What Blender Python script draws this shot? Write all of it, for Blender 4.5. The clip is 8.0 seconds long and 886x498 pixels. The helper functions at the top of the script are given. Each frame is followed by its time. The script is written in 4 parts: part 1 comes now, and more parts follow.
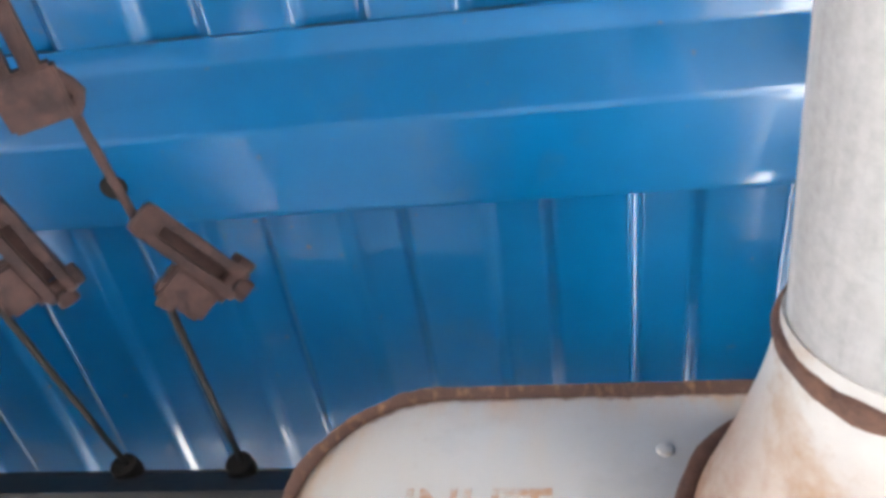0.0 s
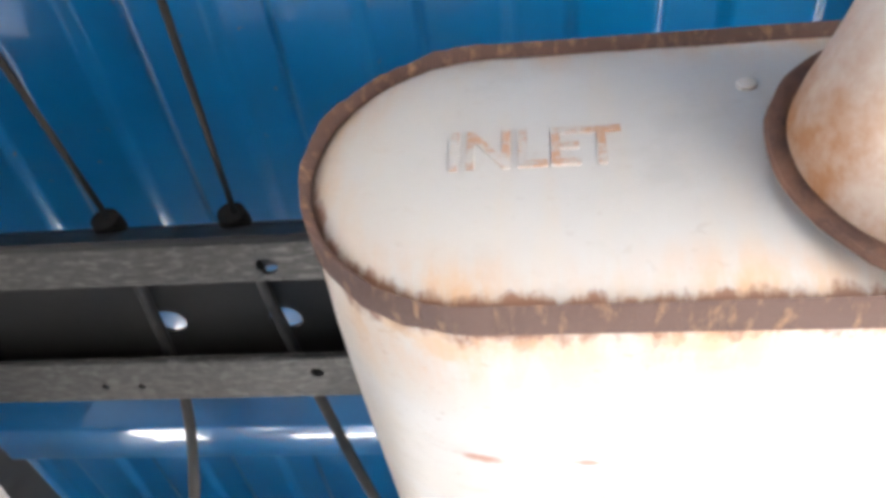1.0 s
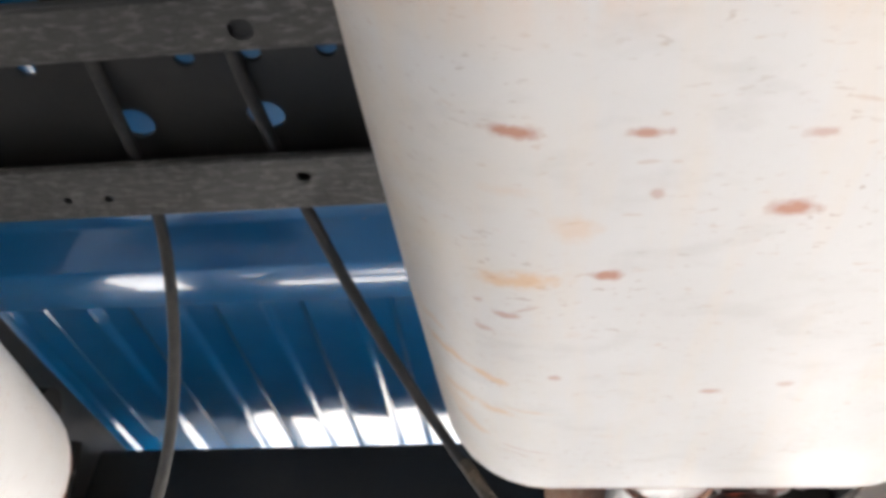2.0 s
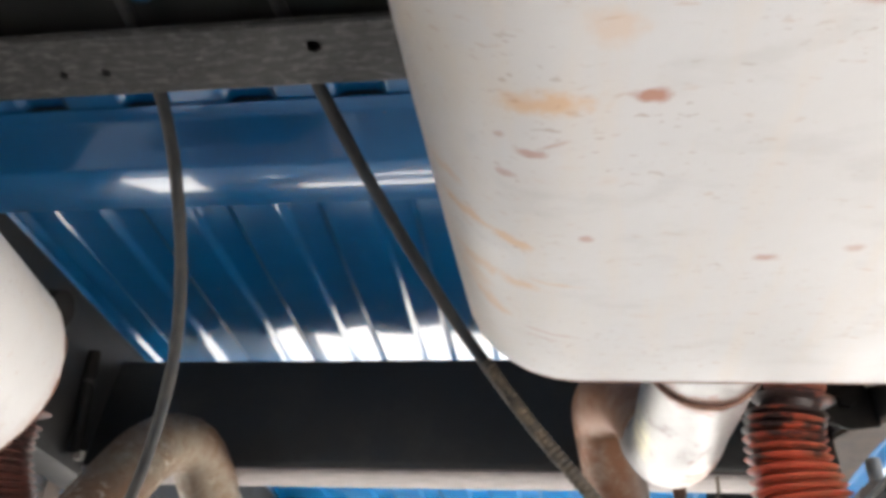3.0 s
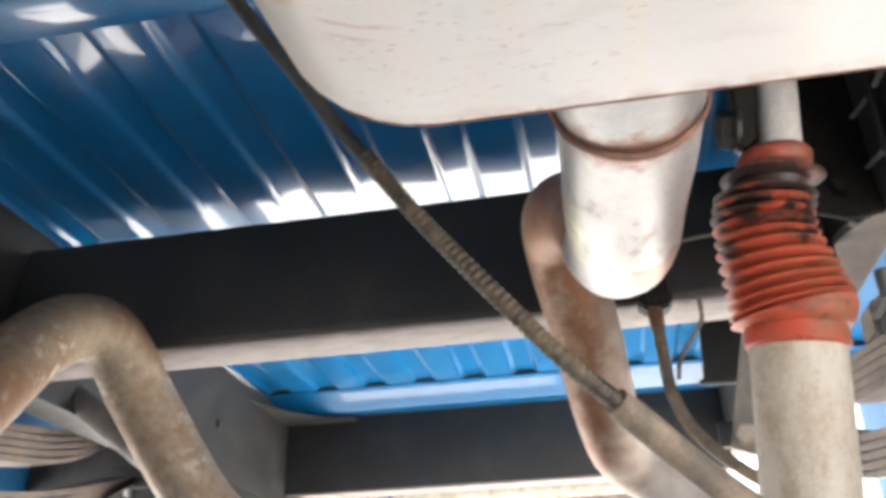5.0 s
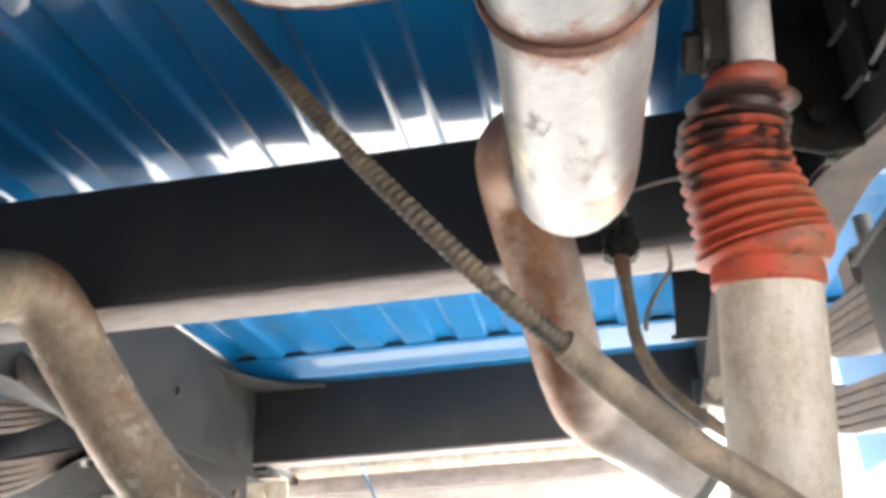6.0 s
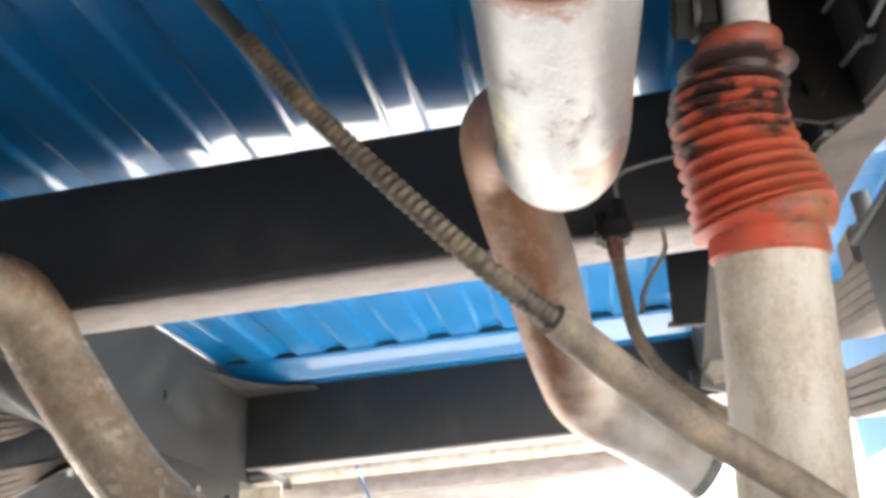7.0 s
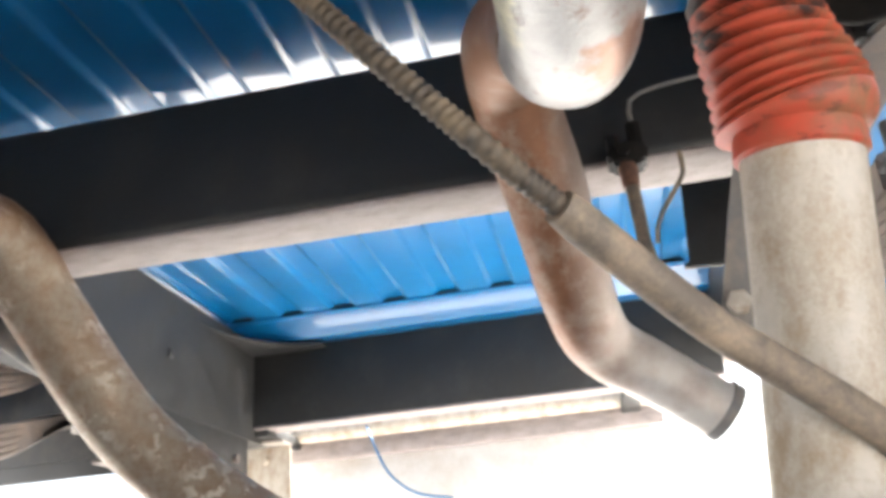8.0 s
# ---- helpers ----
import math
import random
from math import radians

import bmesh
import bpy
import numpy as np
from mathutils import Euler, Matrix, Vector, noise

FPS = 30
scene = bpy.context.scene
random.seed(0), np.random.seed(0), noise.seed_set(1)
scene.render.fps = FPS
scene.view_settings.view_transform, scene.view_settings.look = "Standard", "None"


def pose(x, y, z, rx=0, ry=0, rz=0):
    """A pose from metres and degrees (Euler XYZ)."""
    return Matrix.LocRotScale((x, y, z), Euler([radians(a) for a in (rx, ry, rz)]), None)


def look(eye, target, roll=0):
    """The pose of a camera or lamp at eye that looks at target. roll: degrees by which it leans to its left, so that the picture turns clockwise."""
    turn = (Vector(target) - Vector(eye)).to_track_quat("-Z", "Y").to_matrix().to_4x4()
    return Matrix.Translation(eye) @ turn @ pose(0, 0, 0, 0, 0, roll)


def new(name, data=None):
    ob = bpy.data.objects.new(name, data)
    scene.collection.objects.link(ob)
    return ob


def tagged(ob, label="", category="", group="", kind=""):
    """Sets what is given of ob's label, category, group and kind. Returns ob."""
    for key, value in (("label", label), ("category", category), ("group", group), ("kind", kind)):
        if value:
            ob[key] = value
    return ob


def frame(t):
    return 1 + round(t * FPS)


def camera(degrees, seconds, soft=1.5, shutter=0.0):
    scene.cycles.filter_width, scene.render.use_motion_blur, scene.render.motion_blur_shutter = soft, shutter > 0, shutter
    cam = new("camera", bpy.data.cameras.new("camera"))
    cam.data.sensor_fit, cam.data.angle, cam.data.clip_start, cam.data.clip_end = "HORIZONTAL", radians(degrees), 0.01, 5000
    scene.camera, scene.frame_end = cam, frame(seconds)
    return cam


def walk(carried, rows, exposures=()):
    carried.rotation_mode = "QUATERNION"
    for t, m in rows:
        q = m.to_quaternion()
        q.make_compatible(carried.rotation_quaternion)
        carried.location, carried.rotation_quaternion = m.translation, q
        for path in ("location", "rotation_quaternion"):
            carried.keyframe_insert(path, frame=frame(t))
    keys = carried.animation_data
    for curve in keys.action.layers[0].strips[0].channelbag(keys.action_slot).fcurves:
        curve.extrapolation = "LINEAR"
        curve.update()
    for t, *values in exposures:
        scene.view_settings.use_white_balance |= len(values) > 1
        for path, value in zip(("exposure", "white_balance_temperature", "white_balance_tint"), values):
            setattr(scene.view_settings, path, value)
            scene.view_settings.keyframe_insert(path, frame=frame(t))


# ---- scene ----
cam = camera(56.2, 8.0, soft=4.0)
PATH = [
    (0, (0.074, -0.027, 0.329), (-0.224, 1.15, 1.918), 8.2),
    (0.5, (0.053, 0.025, 0.325), (-0.262, 1.365, 1.775), 5.5),
    (1, (0.027, 0.076, 0.301), (-0.196, 1.505, 1.682), 3.8),
    (1.5, (0.008, 0.134, 0.282), (-0.196, 1.664, 1.553), 2.5),
    (2, (0.003, 0.194, 0.278), (-0.195, 1.762, 1.504), 1.9),
    (2.2, (0.002, 0.213, 0.278), (-0.181, 1.802, 1.479), 1.7),
    (3.3, (0.004, 0.282, 0.27), (-0.303, 1.928, 1.363), 4.7),
    (3.5, (0.011, 0.3, 0.264), (-0.292, 1.946, 1.359), 5.1),
    (4, (0.031, 0.368, 0.277), (-0.312, 2.053, 1.298), 3.0),
    (4.5, (0.064, 0.412, 0.284), (-0.381, 2.126, 1.214), 0.1),
    (5, (0.069, 0.452, 0.284), (-0.254, 2.208, 1.186), -1.6),
    (5.2, (0.074, 0.472, 0.281), (-0.214, 2.232, 1.186), -2.5),
    (6.3, (0.089, 0.532, 0.293), (-0.206, 2.334, 1.11), -2.9),
    (6.5, (0.087, 0.54, 0.295), (-0.188, 2.345, 1.112), -3.7),
    (7, (0.088, 0.554, 0.287), (-0.188, 2.348, 1.128), -4.5),
    (7.5, (0.088, 0.588, 0.287), (-0.241, 2.414, 1.034), -3.7),
    (8, (0.085, 0.612, 0.269), (-0.231, 2.425, 1.052), -4.6),
]
walk(cam, [(t, look(eye, target, roll)) for t, eye, target, roll in PATH],
     exposures=[(0.0, 4.1, 6350, 9), (0.5, 4.38, 6400, 9), (1.0, 4.02, 6450, 9), (1.5, 3.55, 6500, 9), (2.0, 3.25, 6500, 9), (3.5, 3.15, 6600, 8), (4.5, 3.3, 6650, 8), (5.0, 3.4, 6650, 8), (6.5, 3.52, 6600, 7), (8.0, 3.5, 6600, 8)])

# ---- light ----
world = bpy.data.worlds.new("world")
scene.world = world
world.use_nodes = True
wn = world.node_tree
sky = wn.nodes.new("ShaderNodeTexSky")
sky.sky_type = "NISHITA"
sky.sun_disc = False
sky.dust_density, sky.air_density = 5.0, 1.0
SUN_EL, SUN_AZ = 56.0, 25.0
sky.sun_elevation, sky.sun_rotation = radians(SUN_EL), radians(SUN_AZ)
wn.nodes["Background"].inputs["Strength"].default_value = 0.07
wn.links.new(sky.outputs[0], wn.nodes["Background"].inputs["Color"])
sun = new("sun", bpy.data.lights.new("sun", "SUN"))
sun.data.energy, sun.data.angle, sun.data.color = 5.0, radians(0.5), (1.0, 0.97, 0.94)
az, el = radians(SUN_AZ), radians(SUN_EL)
sun_dir = Vector((math.sin(az) * math.cos(el), math.cos(az) * math.cos(el), math.sin(el)))
sun.matrix_world = Matrix.Translation((0, 0, 5)) @ sun_dir.to_track_quat("Z", "Y").to_matrix().to_4x4()


# ---- materials ----
def material(name, base, rough=0.5, metal=0.0, coat=0.0):
    m = bpy.data.materials.new(name)
    m.use_nodes = True
    p = m.node_tree.nodes["Principled BSDF"]
    p.inputs["Base Color"].default_value = (*base, 1)
    p.inputs["Roughness"].default_value = rough
    p.inputs["Metallic"].default_value = metal
    p.inputs["Coat Weight"].default_value = coat
    p.inputs["Coat Roughness"].default_value = 0.07
    return m


def noise_tex(m, scale, detail=4.0, rough=0.6, stretch=(1, 1, 1), offset=(0, 0, 0)):
    """A noise in the object's own metres."""
    nt = m.node_tree
    co = nt.nodes.new("ShaderNodeTexCoord")
    mp = nt.nodes.new("ShaderNodeMapping")
    mp.inputs["Scale"].default_value, mp.inputs["Location"].default_value = stretch, offset
    n = nt.nodes.new("ShaderNodeTexNoise")
    n.inputs["Scale"].default_value, n.inputs["Detail"].default_value, n.inputs["Roughness"].default_value = scale, detail, rough
    nt.links.new(co.outputs["Object"], mp.inputs["Vector"])
    nt.links.new(mp.outputs[0], n.inputs["Vector"])
    return n.outputs["Fac"]


def ramp(m, src, lo, hi, a=0.0, b=1.0):
    r = m.node_tree.nodes.new("ShaderNodeMapRange")
    for k, v in zip(("From Min", "From Max", "To Min", "To Max"), (lo, hi, a, b)):
        r.inputs[k].default_value = v
    m.node_tree.links.new(src, r.inputs["Value"])
    return r.outputs[0]


def arith(m, op, a, b):
    n = m.node_tree.nodes.new("ShaderNodeMath")
    n.operation = op
    n.use_clamp = True
    for k, v in enumerate((a, b)):
        if isinstance(v, (int, float)):
            n.inputs[k].default_value = v
        else:
            m.node_tree.links.new(v, n.inputs[k])
    return n.outputs[0]


def blend(m, fac, under, over):
    """Colour: over laid on under by fac; colours are tuples or sockets."""
    n = m.node_tree.nodes.new("ShaderNodeMix")
    n.data_type = "RGBA"
    for k, v in ((0, fac), (6, under), (7, over)):
        if isinstance(v, tuple):
            n.inputs[k].default_value = (*v, 1)
        elif isinstance(v, (int, float)):
            n.inputs[k].default_value = v
        else:
            m.node_tree.links.new(v, n.inputs[k])
    return n.outputs[2]


def wire(m, socket, value):
    m.node_tree.links.new(value, m.node_tree.nodes["Principled BSDF"].inputs[socket])


def bumped(m, src, strength=0.3, distance=0.001):
    b = m.node_tree.nodes.new("ShaderNodeBump")
    b.inputs["Strength"].default_value, b.inputs["Distance"].default_value = strength, distance
    m.node_tree.links.new(src, b.inputs["Height"])
    wire(m, "Normal", b.outputs[0])


def worn(name, base, dirt, rough, metal=0.0, dirt_rough=0.85, amount=(0.5, 0.7), scale=12.0, bump=0.3, stretch=(1, 1, 1), coat=0.0):
    """Paint or metal with patches of dirt or rust at two scales."""
    m = material(name, base, rough, metal, coat)
    big, fine = noise_tex(m, scale, 5, 0.65, stretch), noise_tex(m, scale * 9, 3, 0.7)
    fac = ramp(m, arith(m, "ADD", arith(m, "MULTIPLY", big, 0.75), arith(m, "MULTIPLY", fine, 0.25)), *amount)
    tint = blend(m, ramp(m, noise_tex(m, scale * 3, 3), 0.3, 0.7, 0.0, 0.5), base, tuple(c * 0.75 for c in base))
    wire(m, "Base Color", blend(m, fac, tint, dirt))
    wire(m, "Roughness", ramp(m, fac, 0, 1, rough, dirt_rough))
    if metal:
        wire(m, "Metallic", ramp(m, fac, 0, 1, metal, 0.0))
    bumped(m, arith(m, "ADD", fine, fac), bump)
    return m


BLUE = (0.0005, 0.120, 0.305)
blue_paint = worn("blue_paint", BLUE, (0.05, 0.12, 0.2), 0.28, amount=(0.56, 0.85), scale=7, bump=0.06, dirt_rough=0.42, coat=0.9)
blue_paint.node_tree.nodes["Principled BSDF"].inputs["Coat Roughness"].default_value = 0.06
blue_paint.node_tree.nodes["Principled BSDF"].inputs["Coat IOR"].default_value = 1.55


def paint_chips(m):
    """Small rust chips scattered in the paint."""
    old = m.node_tree.nodes["Principled BSDF"].inputs["Base Color"].links[0].from_socket
    chips = arith(m, "MULTIPLY", ramp(m, noise_tex(m, 85, 2, 0.5), 0.70, 0.75), ramp(m, noise_tex(m, 5, 2, 0.5, (1, 1, 1), (4, 2, 0)), 0.50, 0.62))
    film = ramp(m, noise_tex(m, 3.5, 5, 0.7, (1, 0.4, 1), (1, 5, 0)), 0.45, 0.8, 0.0, 0.15)
    wire(m, "Base Color", blend(m, arith(m, "MULTIPLY", chips, 0.75), blend(m, film, old, (0.10, 0.16, 0.19)), (0.20, 0.10, 0.06)))


paint_chips(blue_paint)
bumped(blue_paint, noise_tex(blue_paint, 9, 2, 0.4, (1, 0.8, 1)), 0.7, 0.0020)
dusty_blue = worn("dusty_blue", (0.004, 0.105, 0.25), (0.07, 0.12, 0.17), 0.6, amount=(0.45, 0.75), scale=9, bump=0.2)
black_paint = worn("black_paint", (0.021, 0.0205, 0.0195), (0.050, 0.048, 0.044), 0.5, amount=(0.5, 0.8), scale=14, bump=0.25)
flange_paint = worn("flange_paint", (0.20, 0.168, 0.158), (0.34, 0.29, 0.275), 0.55, dirt_rough=0.7, amount=(0.38, 0.68), scale=55, bump=0.8, stretch=(0.4, 1, 1))
lip_paint = worn("lip_paint", (0.030, 0.029, 0.028), (0.17, 0.165, 0.16), 0.40, metal=0.4, dirt_rough=0.42, amount=(0.50, 0.72), scale=210, bump=1.0, stretch=(0.35, 1, 1))
rust = worn("rust", (0.10, 0.052, 0.040), (0.21, 0.105, 0.065), 0.9, amount=(0.4, 0.65), scale=60, bump=0.8)
seam_rust = worn("seam_rust", (0.125, 0.068, 0.053), (0.30, 0.165, 0.09), 0.9, amount=(0.53, 0.66), scale=230, bump=1.0, stretch=(1.0, 0.25, 0.9))
dark_steel = worn("dark_steel", (0.012, 0.011, 0.010), (0.03, 0.024, 0.02), 0.6, amount=(0.5, 0.75), scale=50, bump=0.3)
dark_steel.node_tree.nodes["Principled BSDF"].inputs["Specular IOR Level"].default_value = 0.15
clamp_rust = worn("clamp_rust", (0.024, 0.0125, 0.012), (0.066, 0.031, 0.026), 0.85, amount=(0.4, 0.65), scale=60, bump=0.8)
pale_pipe = worn("pale_pipe", (0.52, 0.50, 0.475), (0.27, 0.255, 0.24), 0.48, metal=0.15, amount=(0.42, 0.70), scale=30, bump=0.08, stretch=(1, 0.06, 1))
rubber = worn("rubber", (0.02, 0.02, 0.02), (0.065, 0.058, 0.05), 0.6, amount=(0.45, 0.75), scale=30, bump=0.3)
red_rubber = worn("red_rubber", (0.42, 0.060, 0.032), (0.30, 0.10, 0.06), 0.48, amount=(0.52, 0.75), scale=18, bump=0.2)


def boot_dirt(m):
    """Road dirt caked on one side of the boot and black grease towards its top."""
    nt = m.node_tree
    bsdf = nt.nodes["Principled BSDF"]
    old = bsdf.inputs["Base Color"].links[0].from_socket
    co, sep = nt.nodes.new("ShaderNodeTexCoord"), nt.nodes.new("ShaderNodeSeparateXYZ")
    nt.links.new(co.outputs["Object"], sep.inputs[0])
    patch = arith(m, "ADD", ramp(m, noise_tex(m, 30, 5, 0.7, (1, 1, 1.5)), 0.38, 0.62, 0.0, 0.6), ramp(m, noise_tex(m, 140, 4, 0.7, (1, 1, 0.5), (2, 6, 1)), 0.42, 0.60, 0.0, 0.5))
    caked = arith(m, "MULTIPLY", ramp(m, sep.outputs["X"], -0.030, 0.030, 0.20, 0.95), patch)
    tone = blend(m, caked, old, (0.17, 0.090, 0.046))
    smear = arith(m, "ADD", ramp(m, noise_tex(m, 34, 5, 0.65, (1, 1, 2.2), (3, 0, 1)), 0.40, 0.62, -0.35, 0.5), ramp(m, sep.outputs["Z"], 0.045, 0.115, 0.0, 0.95))
    fac = arith(m, "MULTIPLY", ramp(m, smear, 0.30, 0.75), ramp(m, sep.outputs["Z"], 0.131, 0.136, 0.97, 0.5))
    wire(m, "Base Color", blend(m, fac, tone, (0.018, 0.014, 0.013)))


boot_dirt(red_rubber)
red_rubber.node_tree.nodes["Principled BSDF"].inputs["Specular IOR Level"].default_value = 0.3
grimy_rubber = worn("grimy_rubber", (0.15, 0.042, 0.030), (0.040, 0.030, 0.027), 0.6, amount=(0.40, 0.62), scale=30, bump=0.3)
shock_paint = worn("shock_paint", (0.48, 0.43, 0.36), (0.31, 0.235, 0.16), 0.5, amount=(0.44, 0.64), scale=40, bump=0.4, stretch=(1, 1, 0.5))
aluminised = worn("aluminised", (0.36, 0.355, 0.345), (0.20, 0.125, 0.09), 0.35, metal=0.65, dirt_rough=0.55, amount=(0.56, 0.68), scale=42, bump=0.6, stretch=(1, 0.6, 1))
tail_rust = worn("tail_rust", (0.235, 0.108, 0.055), (0.36, 0.27, 0.20), 0.42, metal=0.4, dirt_rough=0.5, amount=(0.47, 0.70), scale=40, bump=0.8)


def end_glare(m):
    """Glare on the open end of the tail pipe, put into its colour as a pale tint."""
    nt = m.node_tree
    old = nt.nodes["Principled BSDF"].inputs["Base Color"].links[0].from_socket
    co, sep = nt.nodes.new("ShaderNodeTexCoord"), nt.nodes.new("ShaderNodeSeparateXYZ")
    nt.links.new(co.outputs["Object"], sep.inputs[0])
    end_mask = arith(m, "MULTIPLY", ramp(m, sep.outputs["X"], -0.030, 0.030), ramp(m, noise_tex(m, 30, 4), 0.3, 0.6, 0.55, 1.0))
    wire(m, "Base Color", blend(m, end_mask, old, (0.58, 0.54, 0.49)))


end_glare(tail_rust)
rusty_pipe = worn("rusty_pipe", (0.30, 0.25, 0.19), (0.185, 0.105, 0.055), 0.36, metal=0.85, dirt_rough=0.6, amount=(0.42, 0.68), scale=75, bump=1.0)
wound_steel = worn("wound_steel", (0.050, 0.040, 0.031), (0.155, 0.112, 0.068), 0.55, metal=0.3, amount=(0.46, 0.66), scale=12, bump=0.15)
sheath = worn("sheath", (0.12, 0.095, 0.072), (0.28, 0.21, 0.145), 0.65, amount=(0.42, 0.65), scale=40, bump=0.4)
grey_steel = worn("grey_steel", (0.2, 0.19, 0.18), (0.30, 0.25, 0.2), 0.6, metal=0.2, amount=(0.45, 0.7), scale=20, bump=0.4)


def scale_flakes(m):
    """Pale flakes of old coating left on the rust."""
    old = m.node_tree.nodes["Principled BSDF"].inputs["Base Color"].links[0].from_socket
    flakes = arith(m, "MULTIPLY", ramp(m, noise_tex(m, 62, 4, 0.65, (1, 1, 1), (3, 3, 3)), 0.54, 0.60), ramp(m, noise_tex(m, 9, 3, 0.5), 0.46, 0.58))
    brown = ramp(m, noise_tex(m, 9, 3, 0.5, (1, 1, 1), (8, 1, 2)), 0.42, 0.60, 0.0, 0.7)
    wire(m, "Base Color", blend(m, arith(m, "MULTIPLY", flakes, 0.75), blend(m, brown, old, (0.20, 0.098, 0.048)), (0.60, 0.53, 0.44)))


scale_flakes(rusty_pipe)
pale_steel = worn("pale_steel", (0.58, 0.57, 0.55), (0.44, 0.40, 0.35), 0.6, amount=(0.45, 0.7), scale=9, bump=0.3)
spring_steel = worn("spring_steel", (0.125, 0.108, 0.098), (0.235, 0.175, 0.135), 0.7, amount=(0.4, 0.7), scale=25, bump=0.5)
concrete = worn("concrete", (0.585, 0.57, 0.55), (0.465, 0.45, 0.43), 0.9, amount=(0.4, 0.7), scale=1.5, bump=0.3)


def muffler_paint():
    """Off-white heat-faded coating: speckles, streaks and single smears of rust, heavier close to the front seam."""
    m = material("muffler_coating", (0.74, 0.71, 0.67), 0.5, 0.0)
    nt = m.node_tree
    co = nt.nodes.new("ShaderNodeTexCoord")
    sep = nt.nodes.new("ShaderNodeSeparateXYZ")
    nt.links.new(co.outputs["Object"], sep.inputs[0])

    def plain(op, a, b=0.0):
        n = nt.nodes.new("ShaderNodeMath")
        n.operation = op
        for k, v in enumerate((a, b)):
            if isinstance(v, (int, float)):
                n.inputs[k].default_value = v
            else:
                nt.links.new(v, n.inputs[k])
        return n.outputs[0]

    across = plain("MAXIMUM", plain("SUBTRACT", plain("ABSOLUTE", sep.outputs["X"]), 0.0973), 0.0)
    inward = plain("SUBTRACT", 0.0755, plain("SQRT", plain("ADD", plain("MULTIPLY", across, across), plain("MULTIPLY", sep.outputs["Z"], sep.outputs["Z"]))))
    along = plain("ABSOLUTE", sep.outputs["Y"])
    inward = plain("ADD", plain("ABSOLUTE", inward), plain("MULTIPLY", along, 0.55))
    near = ramp(m, inward, 0.002, 0.036, 1.0, 0.0)
    big = noise_tex(m, 9, 5, 0.6)
    speck = ramp(m, noise_tex(m, 120, 2, 0.5, (0.65, 1.7, 1), (3, 1, 0)), 0.66, 0.74)
    fleck = arith(m, "MULTIPLY", ramp(m, noise_tex(m, 270, 1, 0.5, (0.6, 1.5, 1), (1, 7, 2)), 0.66, 0.73), ramp(m, noise_tex(m, 16, 2, 0.5, (1, 1, 1), (9, 4, 0)), 0.45, 0.65))
    spots = ramp(m, noise_tex(m, 46, 3, 0.6, (0.7, 1.5, 1), (7, 1, 0)), 0.66, 0.76)
    streaks = ramp(m, noise_tex(m, 24, 4, 0.6, (2.2, 0.3, 0.6)), 0.5, 0.75)
    halo = arith(m, "MULTIPLY", arith(m, "MULTIPLY", near, ramp(m, noise_tex(m, 38, 6, 0.7, (2.2, 0.5, 0.7)), 0.36, 0.60)), ramp(m, noise_tex(m, 13, 3, 0.5, (1, 1, 1), (2, 0, 6)), 0.35, 0.6, 0.25, 1.0))
    tone = blend(m, ramp(m, big, 0.35, 0.7, 0, 0.45), (0.475, 0.463, 0.45), (0.405, 0.39, 0.372))
    # cream film along one flank, and faint grey blotches
    flank = arith(m, "MULTIPLY", ramp(m, sep.outputs["X"], -0.160, -0.08, 0.75, 0.0), ramp(m, noise_tex(m, 15, 4, 0.6, (0.7, 1.6, 1), (1, 9, 3)), 0.3, 0.65, 0.25, 1.0))
    tone = blend(m, flank, tone, (0.48, 0.412, 0.325))
    blotch = ramp(m, noise_tex(m, 34, 4, 0.6, (0.75, 1.5, 1), (5, 5, 1)), 0.55, 0.70, 0.0, 0.30)
    tone = blend(m, blotch, tone, (0.345, 0.325, 0.305))
    tone = blend(m, arith(m, "MULTIPLY", streaks, 0.26), tone, (0.55, 0.42, 0.28))
    tone = blend(m, arith(m, "MULTIPLY", halo, 0.85), tone, (0.54, 0.265, 0.08))
    crust = arith(m, "ADD", ramp(m, inward, 0.003, 0.018, 0.78, -0.25), ramp(m, noise_tex(m, 60, 5, 0.7, (1.6, 0.7, 0.8)), 0.3, 0.7, -0.3, 0.35))
    tone = blend(m, ramp(m, crust, 0.2, 0.5), tone, (0.22, 0.11, 0.07))
    below = ramp(m, sep.outputs["Z"], -0.015, -0.005, 1.0, 0.0)
    wobble = noise_tex(m, 90, 3, 0.6)
    # single smears: x, y, half length, half width, strength, turn in degrees
    brown = [(-0.1070, 0.0965, 0.0125, 0.0036, 0.95, 10), (-0.0604, 0.1000, 0.0080, 0.0030, 0.85, 0), (-0.0032, 0.1040, 0.0055, 0.0028, 0.55, 0), (-0.0056, 0.1445, 0.0095, 0.0055, 0.95, 8),
             (-0.0703, 0.1855, 0.0072, 0.0043, 0.95, 15), (-0.1134, 0.2190, 0.0083, 0.0030, 0.7, 0), (-0.0545, 0.1330, 0.0030, 0.0030, 0.5, 0), (-0.0938, 0.2800, 0.0042, 0.0032, 0.65, 0),
             (-0.0120, 0.2980, 0.0063, 0.0038, 0.7, 0), (0.0232, 0.2910, 0.0052, 0.0036, 0.5, 0), (-0.1123, 0.3831, 0.0180, 0.0016, 0.5, 8), (-0.1200, 0.3900, 0.0120, 0.0014, 0.4, 8), (-0.1260, 0.2355, 0.0040, 0.0026, 0.5, 10), (-0.1060, 0.2130, 0.0080, 0.0014, 0.5, -25), (-0.1260, 0.2100, 0.0030, 0.0022, 0.5, -40)]
